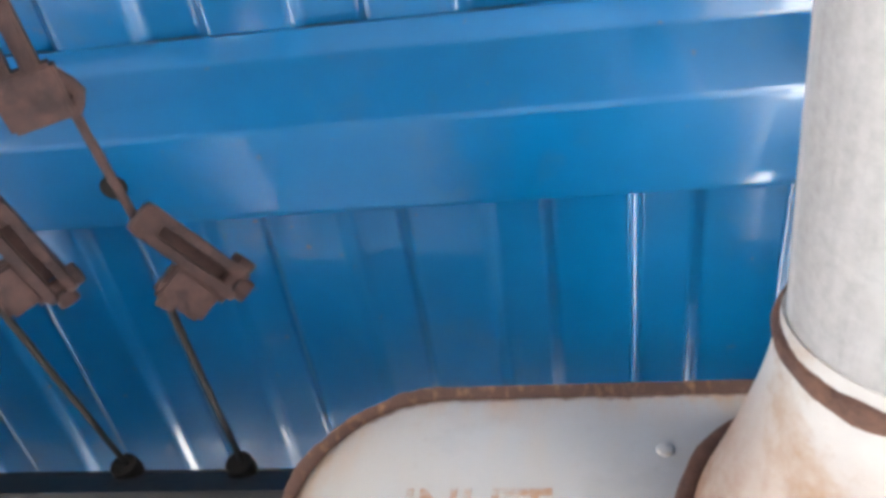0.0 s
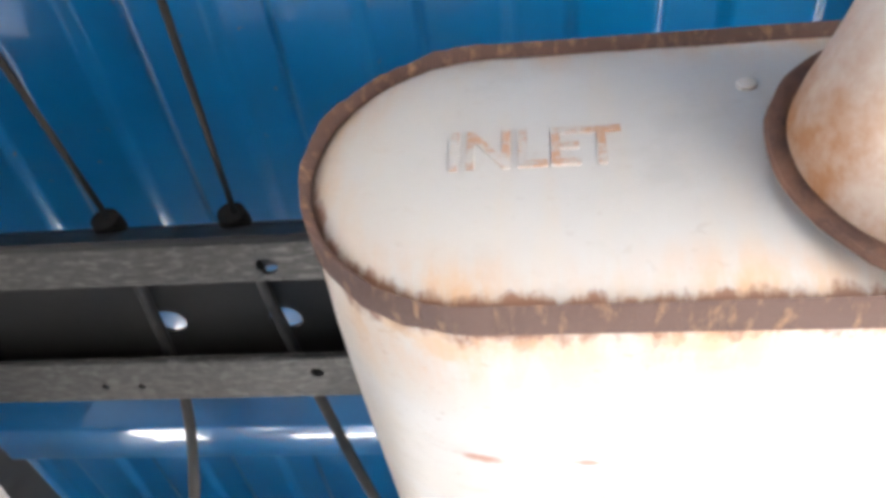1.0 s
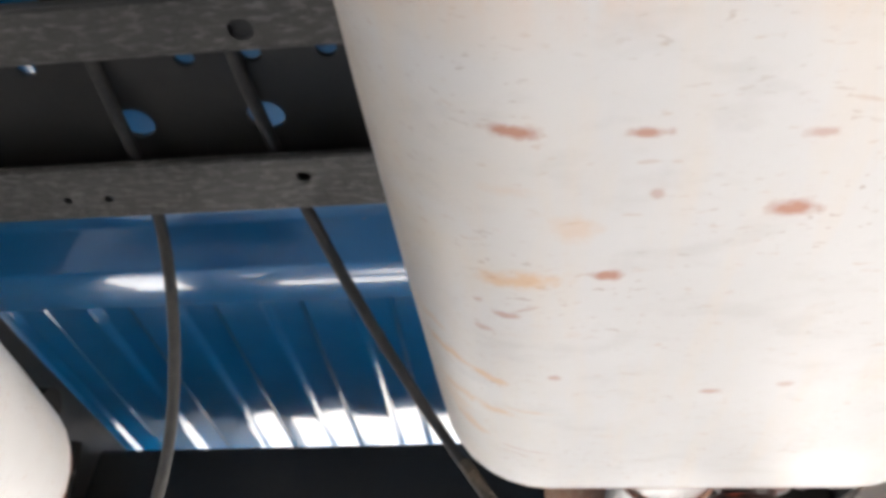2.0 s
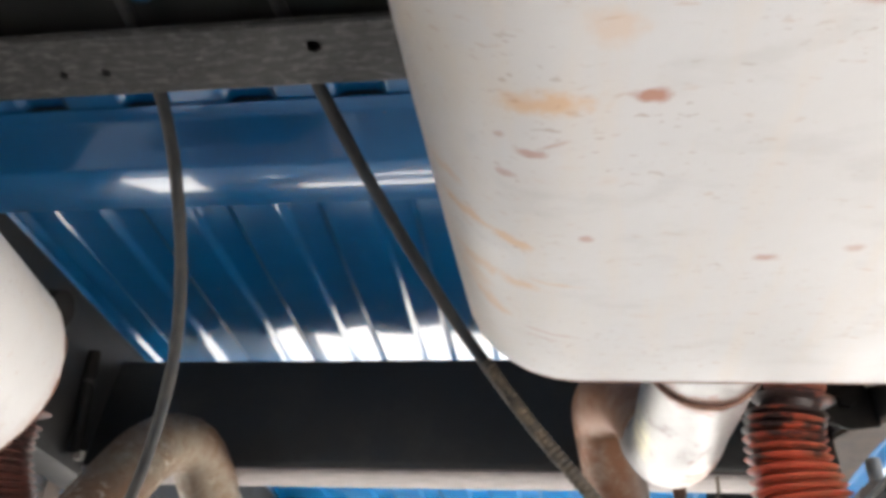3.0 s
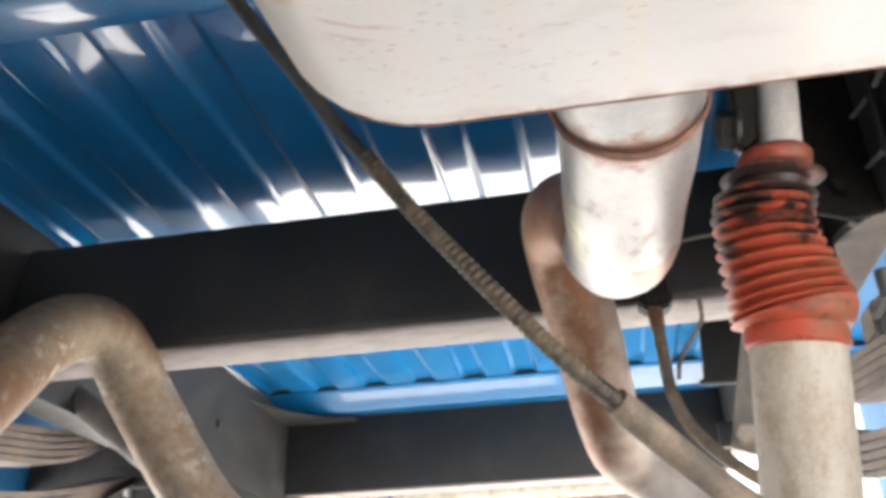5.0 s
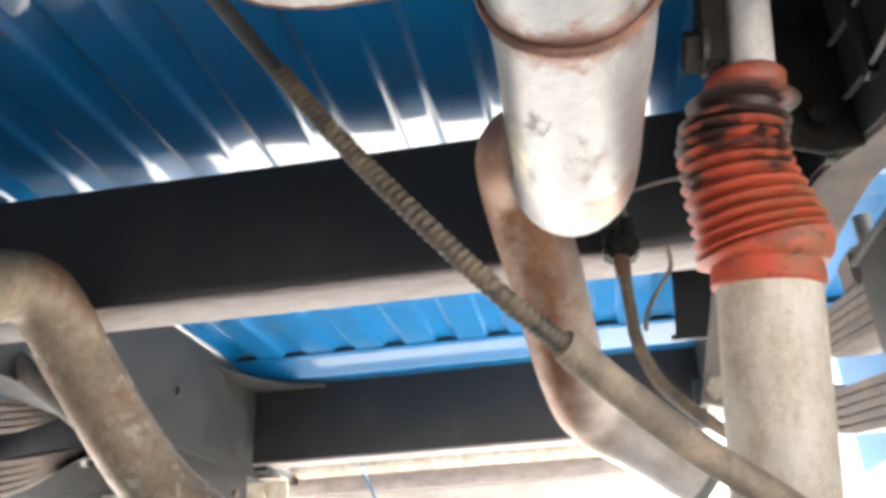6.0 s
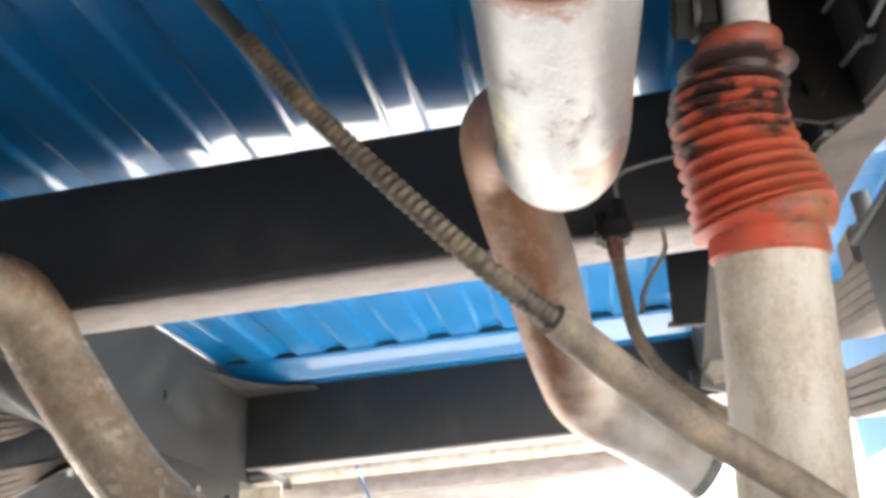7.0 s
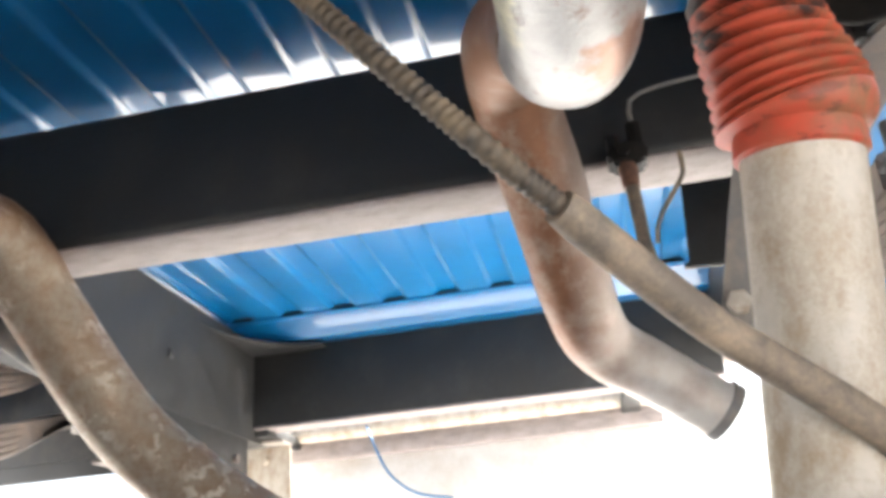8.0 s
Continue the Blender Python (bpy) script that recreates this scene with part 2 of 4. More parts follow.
    tan = [(-0.1058, 0.1900, 0.0170, 0.0081, 0.8, 0), (-0.0841, 0.1523, 0.0093, 0.0089, 0.38, 20), 
           (-0.1099, 0.1285, 0.0108, 0.0045, 0.28, 5), (-0.1480, 0.2840, 0.0130, 0.0060, 0.8, 0), (-0.1290, 0.2895, 0.0130, 0.0052, 0.85, 28), (-0.1480, 0.3310, 0.0110, 0.0062, 0.6, 0), (-0.1275, 0.3305, 0.0150, 0.0054, 0.7, 0), (-0.1440, 0.3700, 0.0110, 0.0085, 0.7, 35), (-0.1090, 0.3245, 0.0170, 0.0016, 0.5, 6), (-0.1520, 0.3480, 0.0090, 0.0140, 0.45, 0), (-0.1560, 0.2600, 0.0080, 0.0050, 0.5, 0),
            (-0.1135, 0.0200, 0.0090, 0.0090, 0.6, 0), (-0.0218, 0.0160, 0.0120, 0.0060, 0.45, 0), (-0.1301, 0.0100, 0.0060, 0.0100, 0.55, -20), (-0.0834, 0.0170, 0.0130, 0.0040, 0.4, 0)]
    for x, y, lx, ly, amount, turn, warm in [(*row, 0) for row in brown] + [(*row, 1) for row in tan]:
        mp = nt.nodes.new("ShaderNodeMapping")
        mp.vector_type = "TEXTURE"
        mp.inputs["Location"].default_value, mp.inputs["Rotation"].default_value = (x, y, 0), (0, 0, radians(turn))
        mp.inputs["Scale"].default_value = (lx, ly, 1000)
        nt.links.new(co.outputs["Object"], mp.inputs["Vector"])
        ln = nt.nodes.new("ShaderNodeVectorMath")
        ln.operation = "LENGTH"
        nt.links.new(mp.outputs[0], ln.inputs[0])
        ragged = plain("ADD", ln.outputs["Value"], plain("MULTIPLY", plain("SUBTRACT", wobble, 0.5), 2.2))
        fac = arith(m, "MULTIPLY", arith(m, "MULTIPLY", ramp(m, ragged, 0.45, 1.15, 1.0, 0.0), amount), below)
        tone = blend(m, fac, tone, (0.49, 0.30, 0.155) if warm else (0.33, 0.155, 0.10))
    belly = ramp(m, sep.outputs["Y"], 0.0, 0.02, 0.3, 1.0)
    speck, fleck, spots = (arith(m, "MULTIPLY", mark, belly) for mark in (speck, fleck, spots))
    tone = blend(m, arith(m, "MULTIPLY", speck, 0.34), tone, (0.36, 0.21, 0.12))
    tone = blend(m, arith(m, "MULTIPLY", fleck, 0.5), tone, (0.26, 0.15, 0.10))
    tone = blend(m, arith(m, "MULTIPLY", spots, 0.16), tone, (0.45, 0.27, 0.16))
    rim = arith(m, "MULTIPLY", ramp(m, sep.outputs["Y"], 0.4440, 0.4590), ramp(m, noise_tex(m, 55, 5, 0.7, (1.3, 0.6, 1), (4, 4, 4)), 0.44, 0.58, 0.0, 0.8))
    tone = blend(m, rim, tone, (0.30, 0.15, 0.10))
    wire(m, "Base Color", tone)
    wire(m, "Roughness", ramp(m, big, 0.3, 0.7, 0.42, 0.6))
    bumped(m, arith(m, "ADD", noise_tex(m, 120, 3), speck), 0.15)
    return m


def bell_paint():
    """Pale coating, rusted orange towards the weld at the muffler."""
    m = worn("bell_coating", (0.62, 0.585, 0.54), (0.42, 0.27, 0.15), 0.5, metal=0.2, amount=(0.52, 0.72), scale=16, bump=0.3)
    nt = m.node_tree
    old = nt.nodes["Principled BSDF"].inputs["Base Color"].links[0].from_socket
    co, sep = nt.nodes.new("ShaderNodeTexCoord"), nt.nodes.new("ShaderNodeSeparateXYZ")
    nt.links.new(co.outputs["Object"], sep.inputs[0])
    end_mask = arith(m, "MULTIPLY", ramp(m, sep.outputs["Y"], -0.008, 0.056, 0.0, 1.0), ramp(m, noise_tex(m, 34, 5, 0.65), 0.36, 0.58, 0.45, 1.0))
    wire(m, "Base Color", blend(m, end_mask, old, (0.33, 0.15, 0.062)))
    return m


def outlet_stains(m):
    """A pale mineral crust along one flank of the outlet pipe and a brown burn at its bend."""
    nt = m.node_tree
    tone = nt.nodes["Principled BSDF"].inputs["Base Color"].links[0].from_socket
    wobble = noise_tex(m, 95, 4, 0.65)
    co = nt.nodes.new("ShaderNodeTexCoord")
    for at, size, colour, amount in (((-0.032, 0.070, -0.030), (0.010, 0.040, 0.022), (0.66, 0.62, 0.44), 0.8), ((0.018, 0.115, -0.052), (0.026, 0.03, 0.022), (0.27, 0.14, 0.085), 0.85), ((0.0, -0.050, -0.060), (0.05, 0.017, 0.06), (0.23, 0.11, 0.075), 0.9), ((0.036, 0.05, -0.03), (0.010, 0.07, 0.016), (0.33, 0.20, 0.14), 0.55)):
        mp, ln, ad = nt.nodes.new("ShaderNodeMapping"), nt.nodes.new("ShaderNodeVectorMath"), nt.nodes.new("ShaderNodeMath")
        mp.vector_type, ln.operation, ad.operation = "TEXTURE", "LENGTH", "ADD"
        mp.inputs["Location"].default_value, mp.inputs["Scale"].default_value = at, size
        nt.links.new(co.outputs["Object"], mp.inputs["Vector"])
        nt.links.new(mp.outputs[0], ln.inputs[0])
        nt.links.new(ln.outputs["Value"], ad.inputs[0])
        nt.links.new(ramp(m, wobble, 0.0, 1.0, -1.1, 1.1), ad.inputs[1])
        tone = blend(m, arith(m, "MULTIPLY", ramp(m, ad.outputs[0], 0.5, 1.1, 1.0, 0.0), amount), tone, colour)
    wire(m, "Base Color", tone)


outlet_stains(aluminised)
bell_coating = bell_paint()
letter_rust = worn("letter_rust", (0.48, 0.455, 0.43), (0.42, 0.25, 0.16), 0.6, amount=(0.46, 0.56), scale=48, bump=0.4)
muffler_coating = muffler_paint()


# ---- mesh helpers ----
def part(name, bm, mat, parent=None, label="", smooth=True):
    """One bmesh as one mesh object under its parent."""
    me = bpy.data.meshes.new(name)
    bmesh.ops.recalc_face_normals(bm, faces=bm.faces)
    bm.to_mesh(me)
    bm.free()
    me.materials.append(mat)
    if smooth:
        me.shade_smooth()
        me.set_sharp_from_angle(angle=radians(35))
    ob = new(name, me)
    ob.parent = parent
    if label:
        ob["label"] = label
    return ob


def thing(name, at, label, category, group="", kind=""):
    ob = new(name)
    ob.empty_display_size = 0.05
    ob.matrix_world = at if isinstance(at, Matrix) else Matrix.Translation(at)
    return tagged(ob, label, category, group, kind)


def box(lo, hi, bevel=0.0, bm=None):
    bm = bm or bmesh.new()
    c = [(a + b) / 2 for a, b in zip(lo, hi)]
    d = [abs(b - a) for a, b in zip(lo, hi)]
    made = bmesh.ops.create_cube(bm, size=1, matrix=Matrix.LocRotScale(c, None, d))["verts"]
    if bevel:
        edges = {e for v in made for e in v.link_edges}
        bmesh.ops.bevel(bm, geom=list(edges), offset=bevel, segments=2, profile=0.5, affect="EDGES")
    return bm


def curve(points, step=0.012):
    """Points at even steps along a smooth line through the given ones."""
    pts = [Vector(p) for p in points]
    pts = [2 * pts[0] - pts[1], *pts, 2 * pts[-1] - pts[-2]]
    out = []
    for k in range(1, len(pts) - 2):
        p0, p1, p2, p3 = pts[k - 1 : k + 3]
        n = max(2, int((p2 - p1).length / step))
        for s in range(n):
            t = s / n
            out.append(0.5 * (2 * p1 + (p2 - p0) * t + (2 * p0 - 5 * p1 + 4 * p2 - p3) * t * t + (3 * p1 - p0 - 3 * p2 + p3) * t**3))
    return out + [pts[-2]]


def tube(points, radius, sides=20, step=0.012, caps=True, bm=None):
    """A round bar along a smooth line; radius is a number or a function of the share of the way."""
    bm = bm or bmesh.new()
    line = curve(points, step)
    way = (line[1] - line[0]).normalized()
    side = way.orthogonal().normalized()
    rings, count = [], len(line) - 1
    for k, p in enumerate(line):
        now = (line[min(k + 1, count)] - line[max(k - 1, 0)]).normalized()
        side = (side - now * side.dot(now)).normalized()
        other = now.cross(side)
        r = radius(k / count) if callable(radius) else radius
        rings.append([bm.verts.new(p + r * (math.cos(a) * side + math.sin(a) * other)) for a in (2 * math.pi * i / sides for i in range(sides))])
    for a, b in zip(rings, rings[1:]):
        for i in range(sides):
            bm.faces.new((a[i], a[(i + 1) % sides], b[(i + 1) % sides], b[i]))
    if caps:
        bm.faces.new(rings[0][::-1])
        bm.faces.new(rings[-1])
    return bm


def lathe(profile, sides=40, bm=None):
    """Turned about z: profile is rows of (radius, z)."""
    bm = bm or bmesh.new()
    rings = [[bm.verts.new((r * math.cos(2 * math.pi * i / sides), r * math.sin(2 * math.pi * i / sides), z)) for i in range(sides)] for r, z in profile]
    for a, b in zip(rings, rings[1:]):
        for i in range(sides):
            bm.faces.new((a[i], a[(i + 1) % sides], b[(i + 1) % sides], b[i]))
    bm.faces.new(rings[0][::-1])
    bm.faces.new(rings[-1])
    return bm


def strip(profile, x0, x1, thick, bm=None):
    """A folded sheet: a profile of (y, z) drawn out along x, with thickness."""
    bm = bm or bmesh.new()
    n = len(profile)
    up = []
    for k in range(n):
        a, b = Vector(profile[max(k - 1, 0)]), Vector(profile[min(k + 1, n - 1)])
        d = (b - a).normalized()
        up.append(Vector((-d.y, d.x)) * thick)
    rows = []
    for x in (x0, x1):
        low = [bm.verts.new((x, y, z)) for y, z in profile]
        top = [bm.verts.new((x, y + u.x, z + u.y)) for (y, z), u in zip(profile, up)]
        rows.append(low + top[::-1])
    m = 2 * n
    for k in range(m):
        bm.faces.new((rows[0][k], rows[0][(k + 1) % m], rows[1][(k + 1) % m], rows[1][k]))
    for k in range(n - 1):
        for r in rows:
            bm.faces.new((r[k], r[k + 1], r[m - 2 - k], r[m - 1 - k]))
    return bm


def holed_plate(x0, x1, y0, y1, z, thick, holes, bm=None):
    """A level plate with round holes (x, y, radius)."""
    bm = bm or bmesh.new()
    edges = []
    for loop in [[(x0, y0), (x1, y0), (x1, y1), (x0, y1)]] + [[(cx + r * math.cos(a), cy + r * math.sin(a)) for a in (2 * math.pi * i / 20 for i in range(20))] for cx, cy, r in holes]:
        vs = [bm.verts.new((x, y, z)) for x, y in loop]
        edges += [bm.edges.new((vs[i], vs[(i + 1) % len(vs)])) for i in range(len(vs))]
    faces = [g for g in bmesh.ops.triangle_fill(bm, use_beauty=True, use_dissolve=False, edges=edges)["geom"] if isinstance(g, bmesh.types.BMFace)]
    up = bmesh.ops.extrude_face_region(bm, geom=faces)["geom"]
    bmesh.ops.translate(bm, vec=(0, 0, thick), verts=[g for g in up if isinstance(g, bmesh.types.BMVert)])
    return bm


def slab(outline, y0, y1, bevel=0.0012):
    """A plate cut to an outline of (x, z), between two planes of y."""
    bm = bmesh.new()
    low, top = ([bm.verts.new((x, y, z)) for x, z in outline] for y in (y0, y1))
    bm.faces.new(low)
    bm.faces.new(top[::-1])
    n = len(outline)
    for k in range(n):
        bm.faces.new((low[k], low[(k + 1) % n], top[(k + 1) % n], top[k]))
    bmesh.ops.recalc_face_normals(bm, faces=bm.faces)
    bmesh.ops.bevel(bm, geom=list(bm.edges), offset=bevel, segments=2, affect="EDGES")
    return bm


# ---- ground ----
def build_ground():
    bm = bmesh.new()
    bmesh.ops.create_grid(bm, x_segments=2, y_segments=2, size=400)
    tagged(part("ground", bm, concrete), "pale dusty concrete ground under and round the truck", "ground", kind="structure")


build_ground()

# ---- truck bed ----
MID = -0.2
BED_X0, BED_X1, BED_Y0, BED_Y1 = MID - 0.86, MID + 0.86, -1.6, 2.36
BED_Z, RIB_H, PITCH, RIB_MID = 0.860, 0.0085, 0.114, -0.191
RAIL_IN, RAIL_TOP, RAIL_LOW = 0.46, 0.832, 0.625


def build_bed():
    bm = bmesh.new()
    half, flank = 0.0190, 0.0086
    xs = []
    k0, k1 = math.floor((BED_X0 - RIB_MID) / PITCH), math.ceil((BED_X1 - RIB_MID) / PITCH)
    for k in range(k0, k1 + 1):
        c = RIB_MID + k * PITCH
        for dx, h in ((-half - flank, 0), (-half, 1), (half, 1), (half + flank, 0)):
            if BED_X0 < c + dx < BED_X1:
                xs.append((c + dx, BED_Z + RIB_H * h))
    rows = []
    for lift in (0.0, 0.0025):
        rows.append([[bm.verts.new((x, y, z + lift)) for x, z in xs] for y in (BED_Y0, BED_Y1)])
    n = len(xs)
    for (a, b) in rows:
        for i in range(n - 1):
            bm.faces.new((a[i], a[i + 1], b[i + 1], b[i]))
    for e in (0, 1):
        for i in range(n - 1):
            bm.faces.new((rows[0][e][i], rows[0][e][i + 1], rows[1][e][i + 1], rows[1][e][i]))
    for i in (0, n - 1):
        bm.faces.new((rows[0][0][i], rows[0][1][i], rows[1][1][i], rows[1][0][i]))
    sides = [e for e in bm.edges if e.calc_length() > 1.0]
    bmesh.ops.bevel(bm, geom=sides, offset=0.003, segments=3, profile=0.5, affect="EDGES")
    bed = thing("truck_bed_floor", (0, 0, 0), "glossy blue corrugated steel underside of a truck bed floor", "truck bed")
    part("corrugated_sheet", bm, blue_paint, bed)
    for x, s in ((BED_X0, -1), (BED_X1, 1)):
        part("side_skirt", box((x - 0.02 * (s < 0), BED_Y0, BED_Z - 0.002), (x + 0.02 * (s > 0), BED_Y1, BED_Z + 0.95), 0.004), blue_paint, bed)
        part("mud_panel", box((x - 0.012 * (s > 0), 1.50, BED_Z - (0.31 if s > 0 else 0.26)), (x + 0.012 * (s < 0), BED_Y1 + 0.08, BED_Z - 0.004), 0.004), dusty_blue, bed, "dusty blue lower panel behind the wheel")
    part("front_board", box((BED_X0, BED_Y0 - 0.03, BED_Z - 0.05), (BED_X1, BED_Y0, BED_Z + 0.6), 0.004), blue_paint, bed)
    part("tail_board", box((BED_X0, BED_Y1, BED_Z - 0.03), (BED_X1, BED_Y1 + 0.03, BED_Z + 1.2), 0.004), blue_paint, bed)
    return bed


build_bed()
# unseen wall, added to keep front light off the sills and muffler
tagged(part("front_light_block", box((BED_X0 - 0.05, -0.72, 0.0), (BED_X1 + 0.05, -0.60, 0.78), 0.01), black_paint), "unseen dark wall added to block light from the front under the truck", "wall", kind="structure")


def gap_shade_strip():
    """A thin lens-shaped black strip standing in for the shade between rib and sill flange."""
    bm = bmesh.new()
    rim = [(-0.029, 0.0022), (-0.015, 0.0100), (0.015, 0.0100), (0.029, 0.0022)]
    low, top = ([bm.verts.new((x, y, z)) for x, z in rim] for y in (0.0015, 0.028))
    bm.faces.new(low)
    bm.faces.new(top[::-1])
    for k in range(4):
        bm.faces.new((low[k], low[(k + 1) % 4], top[(k + 1) % 4], top[k]))
    return bm


GAP_SHADE = gap_shade_strip()


def build_sill(y):
    """A shallow hat-section cross sill pressed against the sheet."""
    z = BED_Z - 0.003
    prof = [(0.0, z), (0.017, z), (0.0195, z - 0.0008), (0.0215, z - 0.0028), (0.0540, z - 0.0335), (0.0565, z - 0.0352), (0.0600, z - 0.0356), (0.1240, z - 0.0350), (0.1285, z - 0.0332), (0.1300, z - 0.0275), (0.1300, z)]
    sill = strip(prof, BED_X0 + 0.01, BED_X1 - 0.01, 0.0024)
    ob = part("cross_sill", sill, blue_paint)
    ob.location = (0, y, 0)
    tagged(ob, "blue hat-section steel cross sill under the bed floor", "cross sill", "cross sills")
    # a black strip under each rib makes the unlit gap dark
    for k in range(math.ceil((BED_X0 + 0.05 - RIB_MID) / PITCH), math.floor((BED_X1 - 0.05 - RIB_MID) / PITCH) + 1):
        gap_strip = part("rib_gap_shade", GAP_SHADE.copy(), rubber, ob, "black strip added for the shade in the gap under a rib", smooth=False)
        gap_strip.location = (RIB_MID + k * PITCH, 0.0, z)


for y in (-1.184, -0.506, 0.172, 0.85, 1.528, 2.212):
    build_sill(y)


# ---- chassis ----
def kick(y):
    """How far the rail's lower edge is raised where it arches over the axle."""
    u = min(1.0, max(0.0, (y - 1.06) / 0.28))
    return 0.062 * u * u * (3 - 2 * u)


def ribbon(x0, x1, low, high, arched, bm=None):
    """A plate along the truck whose lower and upper edges may follow the arch."""
    bm = bm or bmesh.new()
    ys = [BED_Y0, 0.0, 0.6] + [1.0 + 0.03 * k for k in range(14)] + [BED_Y1 + 0.02]
    rows = []
    for y in ys:
        a, b = low + arched[0] * kick(y), high + arched[1] * kick(y)
        rows.append([bm.verts.new(p) for p in ((x0, y, a), (x1, y, a), (x1, y, b), (x0, y, b))])
    for p, q in zip(rows, rows[1:]):
        for i in range(4):
            bm.faces.new((p[i], p[(i + 1) % 4], q[(i + 1) % 4], q[i]))
    bm.faces.new(rows[0][::-1])
    bm.faces.new(rows[-1])
    return bm


def build_rail(x, side, arch):
    """A C-section side rail, open to the outside of the truck."""
    rail = thing("chassis_rail", (x, 0, RAIL_LOW), "black painted steel chassis side rail with dusty lower flange", "chassis rail", "chassis rails")
    x0, x1 = sorted((0.0, side * 0.062))
    h = RAIL_TOP - RAIL_LOW
    part("web", ribbon(0.0, side * 0.006, 0.0, h, (arch, 0)), black_paint, rail)
    part("bottom_flange", ribbon(x0 + 0.003, x1, -0.006, 0.0, (arch, arch)), spring_steel if arch else black_paint, rail, "dusty grey lower flange")
    part("top_flange", box((x0, BED_Y0, h), (x1, BED_Y1 + 0.02, h + 0.006), 0.002), black_paint, rail)


RAIL_LEFT, RAIL_RIGHT = MID - RAIL_IN, 0.335
build_rail(RAIL_LEFT, -1, 0)
build_rail(RAIL_RIGHT, 1, 1)
XL, XR = RAIL_LEFT - 0.003, RAIL_RIGHT + 0.003


def build_open_crossmember():
    """A channel open downwards, with lips turned in and cable holes in its roof."""
    c = thing("crossmember", (0, 0.505, 0.710), "black channel crossmember with lightening holes and scuffed grey lips", "crossmember", "crossmembers")
    part("front_wall", strip([(-0.018, 0.0), (-0.0215, 0.0015), (-0.023, 0.005), (0.003, 0.044), (0.006, 0.047)], XL, XR, -0.003), black_paint, c)
    part("rear_wall", box((XL, 0.190, 0.012), (XR, 0.194, 0.066), 0.0015), black_paint, c)
    holes = [(-0.300, 0.119, 0.0150), (-0.194, 0.119, 0.0150)]
    holes += [(x, 0.058, 0.008) for x in (-0.55, -0.455, -0.361, -0.239, -0.189, -0.133, -0.02)]
    part("roof", holed_plate(XL, XR, 0.004, 0.190, 0.044, 0.004, holes), black_paint, c, smooth=False)
    part("front_lip", holed_plate(XL, XR, -0.019, 0.020, 0.0, 0.003, [(-0.172, 0.005, 0.0085), (-0.42, 0.002, 0.005)]), lip_paint, c, "scuffed grey steel lip", smooth=False)
    lip = holed_plate(XL, XR, 0.136, 0.190, 0.010, 0.004, [(-0.168, 0.154, 0.006), (-0.335, 0.168, 0.004), (-0.37, 0.168, 0.004)])
    part("rear_lip", lip, lip_paint, c, "scuffed grey steel lip", smooth=False)
    part("turned_edge", tube([(XL, 0.134, 0.013), (0.0, 0.134, 0.013), (XR, 0.134, 0.013)], 0.0035, 8, 0.3), lip_paint, c, "scuffed rolled edge")
    part("turned_edge", tube([(XL, 0.020, 0.003), (0.0, 0.020, 0.003), (XR, 0.020, 0.003)], 0.003, 8, 0.3), lip_paint, c, "scuffed rolled edge")
    for x in (-0.306, -0.204):
        part("grommet", tube([(x, -0.012, 0.042), (x, -0.002, 0.043), (x, 0.010, 0.045)], lambda s: 0.013 - 0.004 * abs(s - 0.5), 14, 0.004), dark_steel, c, "black rubber cable grommet")


build_open_crossmember()


def build_deep_crossmember():
    c = thing("crossmember", (0, 1.31, 0.629), "deep black pressed-steel crossmember with a dusty brown lower flange", "crossmember", "crossmembers")
    prof = [(0.052, 0.0), (0.014, 0.0), (0.008, 0.0016), (0.0035, 0.0055), (0.0015, 0.0105), (0.0015, 0.017), (0.022, 0.166), (0.026, 0.174), (0.030, 0.177), (0.150, 0.178)]
    part("pressing", strip(prof[1:], XL, XR, -0.004), black_paint, c)
    part("lower_flange", strip([(0.062, -0.001), (0.005, -0.001), (0.0, 0.002)], XL, XR, -0.004), flange_paint, c, "dusty brown lower flange")


build_deep_crossmember()


def build_rear_crossmember():
    c = thing("rear_crossmember", (0, 2.31, 0.646), "black rear crossmember with a dusty lower flange", "crossmember", "crossmembers")
    part("pressing", box((XL, 0.0, 0.004), (XR, 0.006, 0.205), 0.002), black_paint, c)
    part("lower_flange", box((XL, 0.0, -0.002), (XR, 0.06, 0.004), 0.0015), flange_paint, c, "dusty brown lower flange")


build_rear_crossmember()


def build_gusset(x, side):
    """A level corner plate with a hollowed edge between the side rail and the rear crossmember."""
    bm = bmesh.new()
    rim = [(0.0, 2.309), (0.0, 2.02)]
    for k in range(1, 13):
        a = radians(90 * k / 12)
        rim.append((side * 0.17 * (1 - math.cos(a)) ** 1.1, 2.02 + 0.255 * math.sin(a) ** 1.1))
    rim.append((side * 0.17, 2.309))
    low, top = ([bm.verts.new((px, py, pz)) for px, py in rim] for pz in (0.0, 0.004))
    bm.faces.new(low)
    bm.faces.new(top[::-1])
    n = len(rim)
    for k in range(n):
        bm.faces.new((low[k], low[(k + 1) % n], top[(k + 1) % n], top[k]))
    ob = part("corner_gusset", bm, black_paint, smooth=False)
    ob.location = (x, 0, 0.808)
    tagged(ob, "black steel corner gusset welded to rail and crossmember", "gusset", "gussets")


build_gusset(RAIL_LEFT + 0.001, 1)


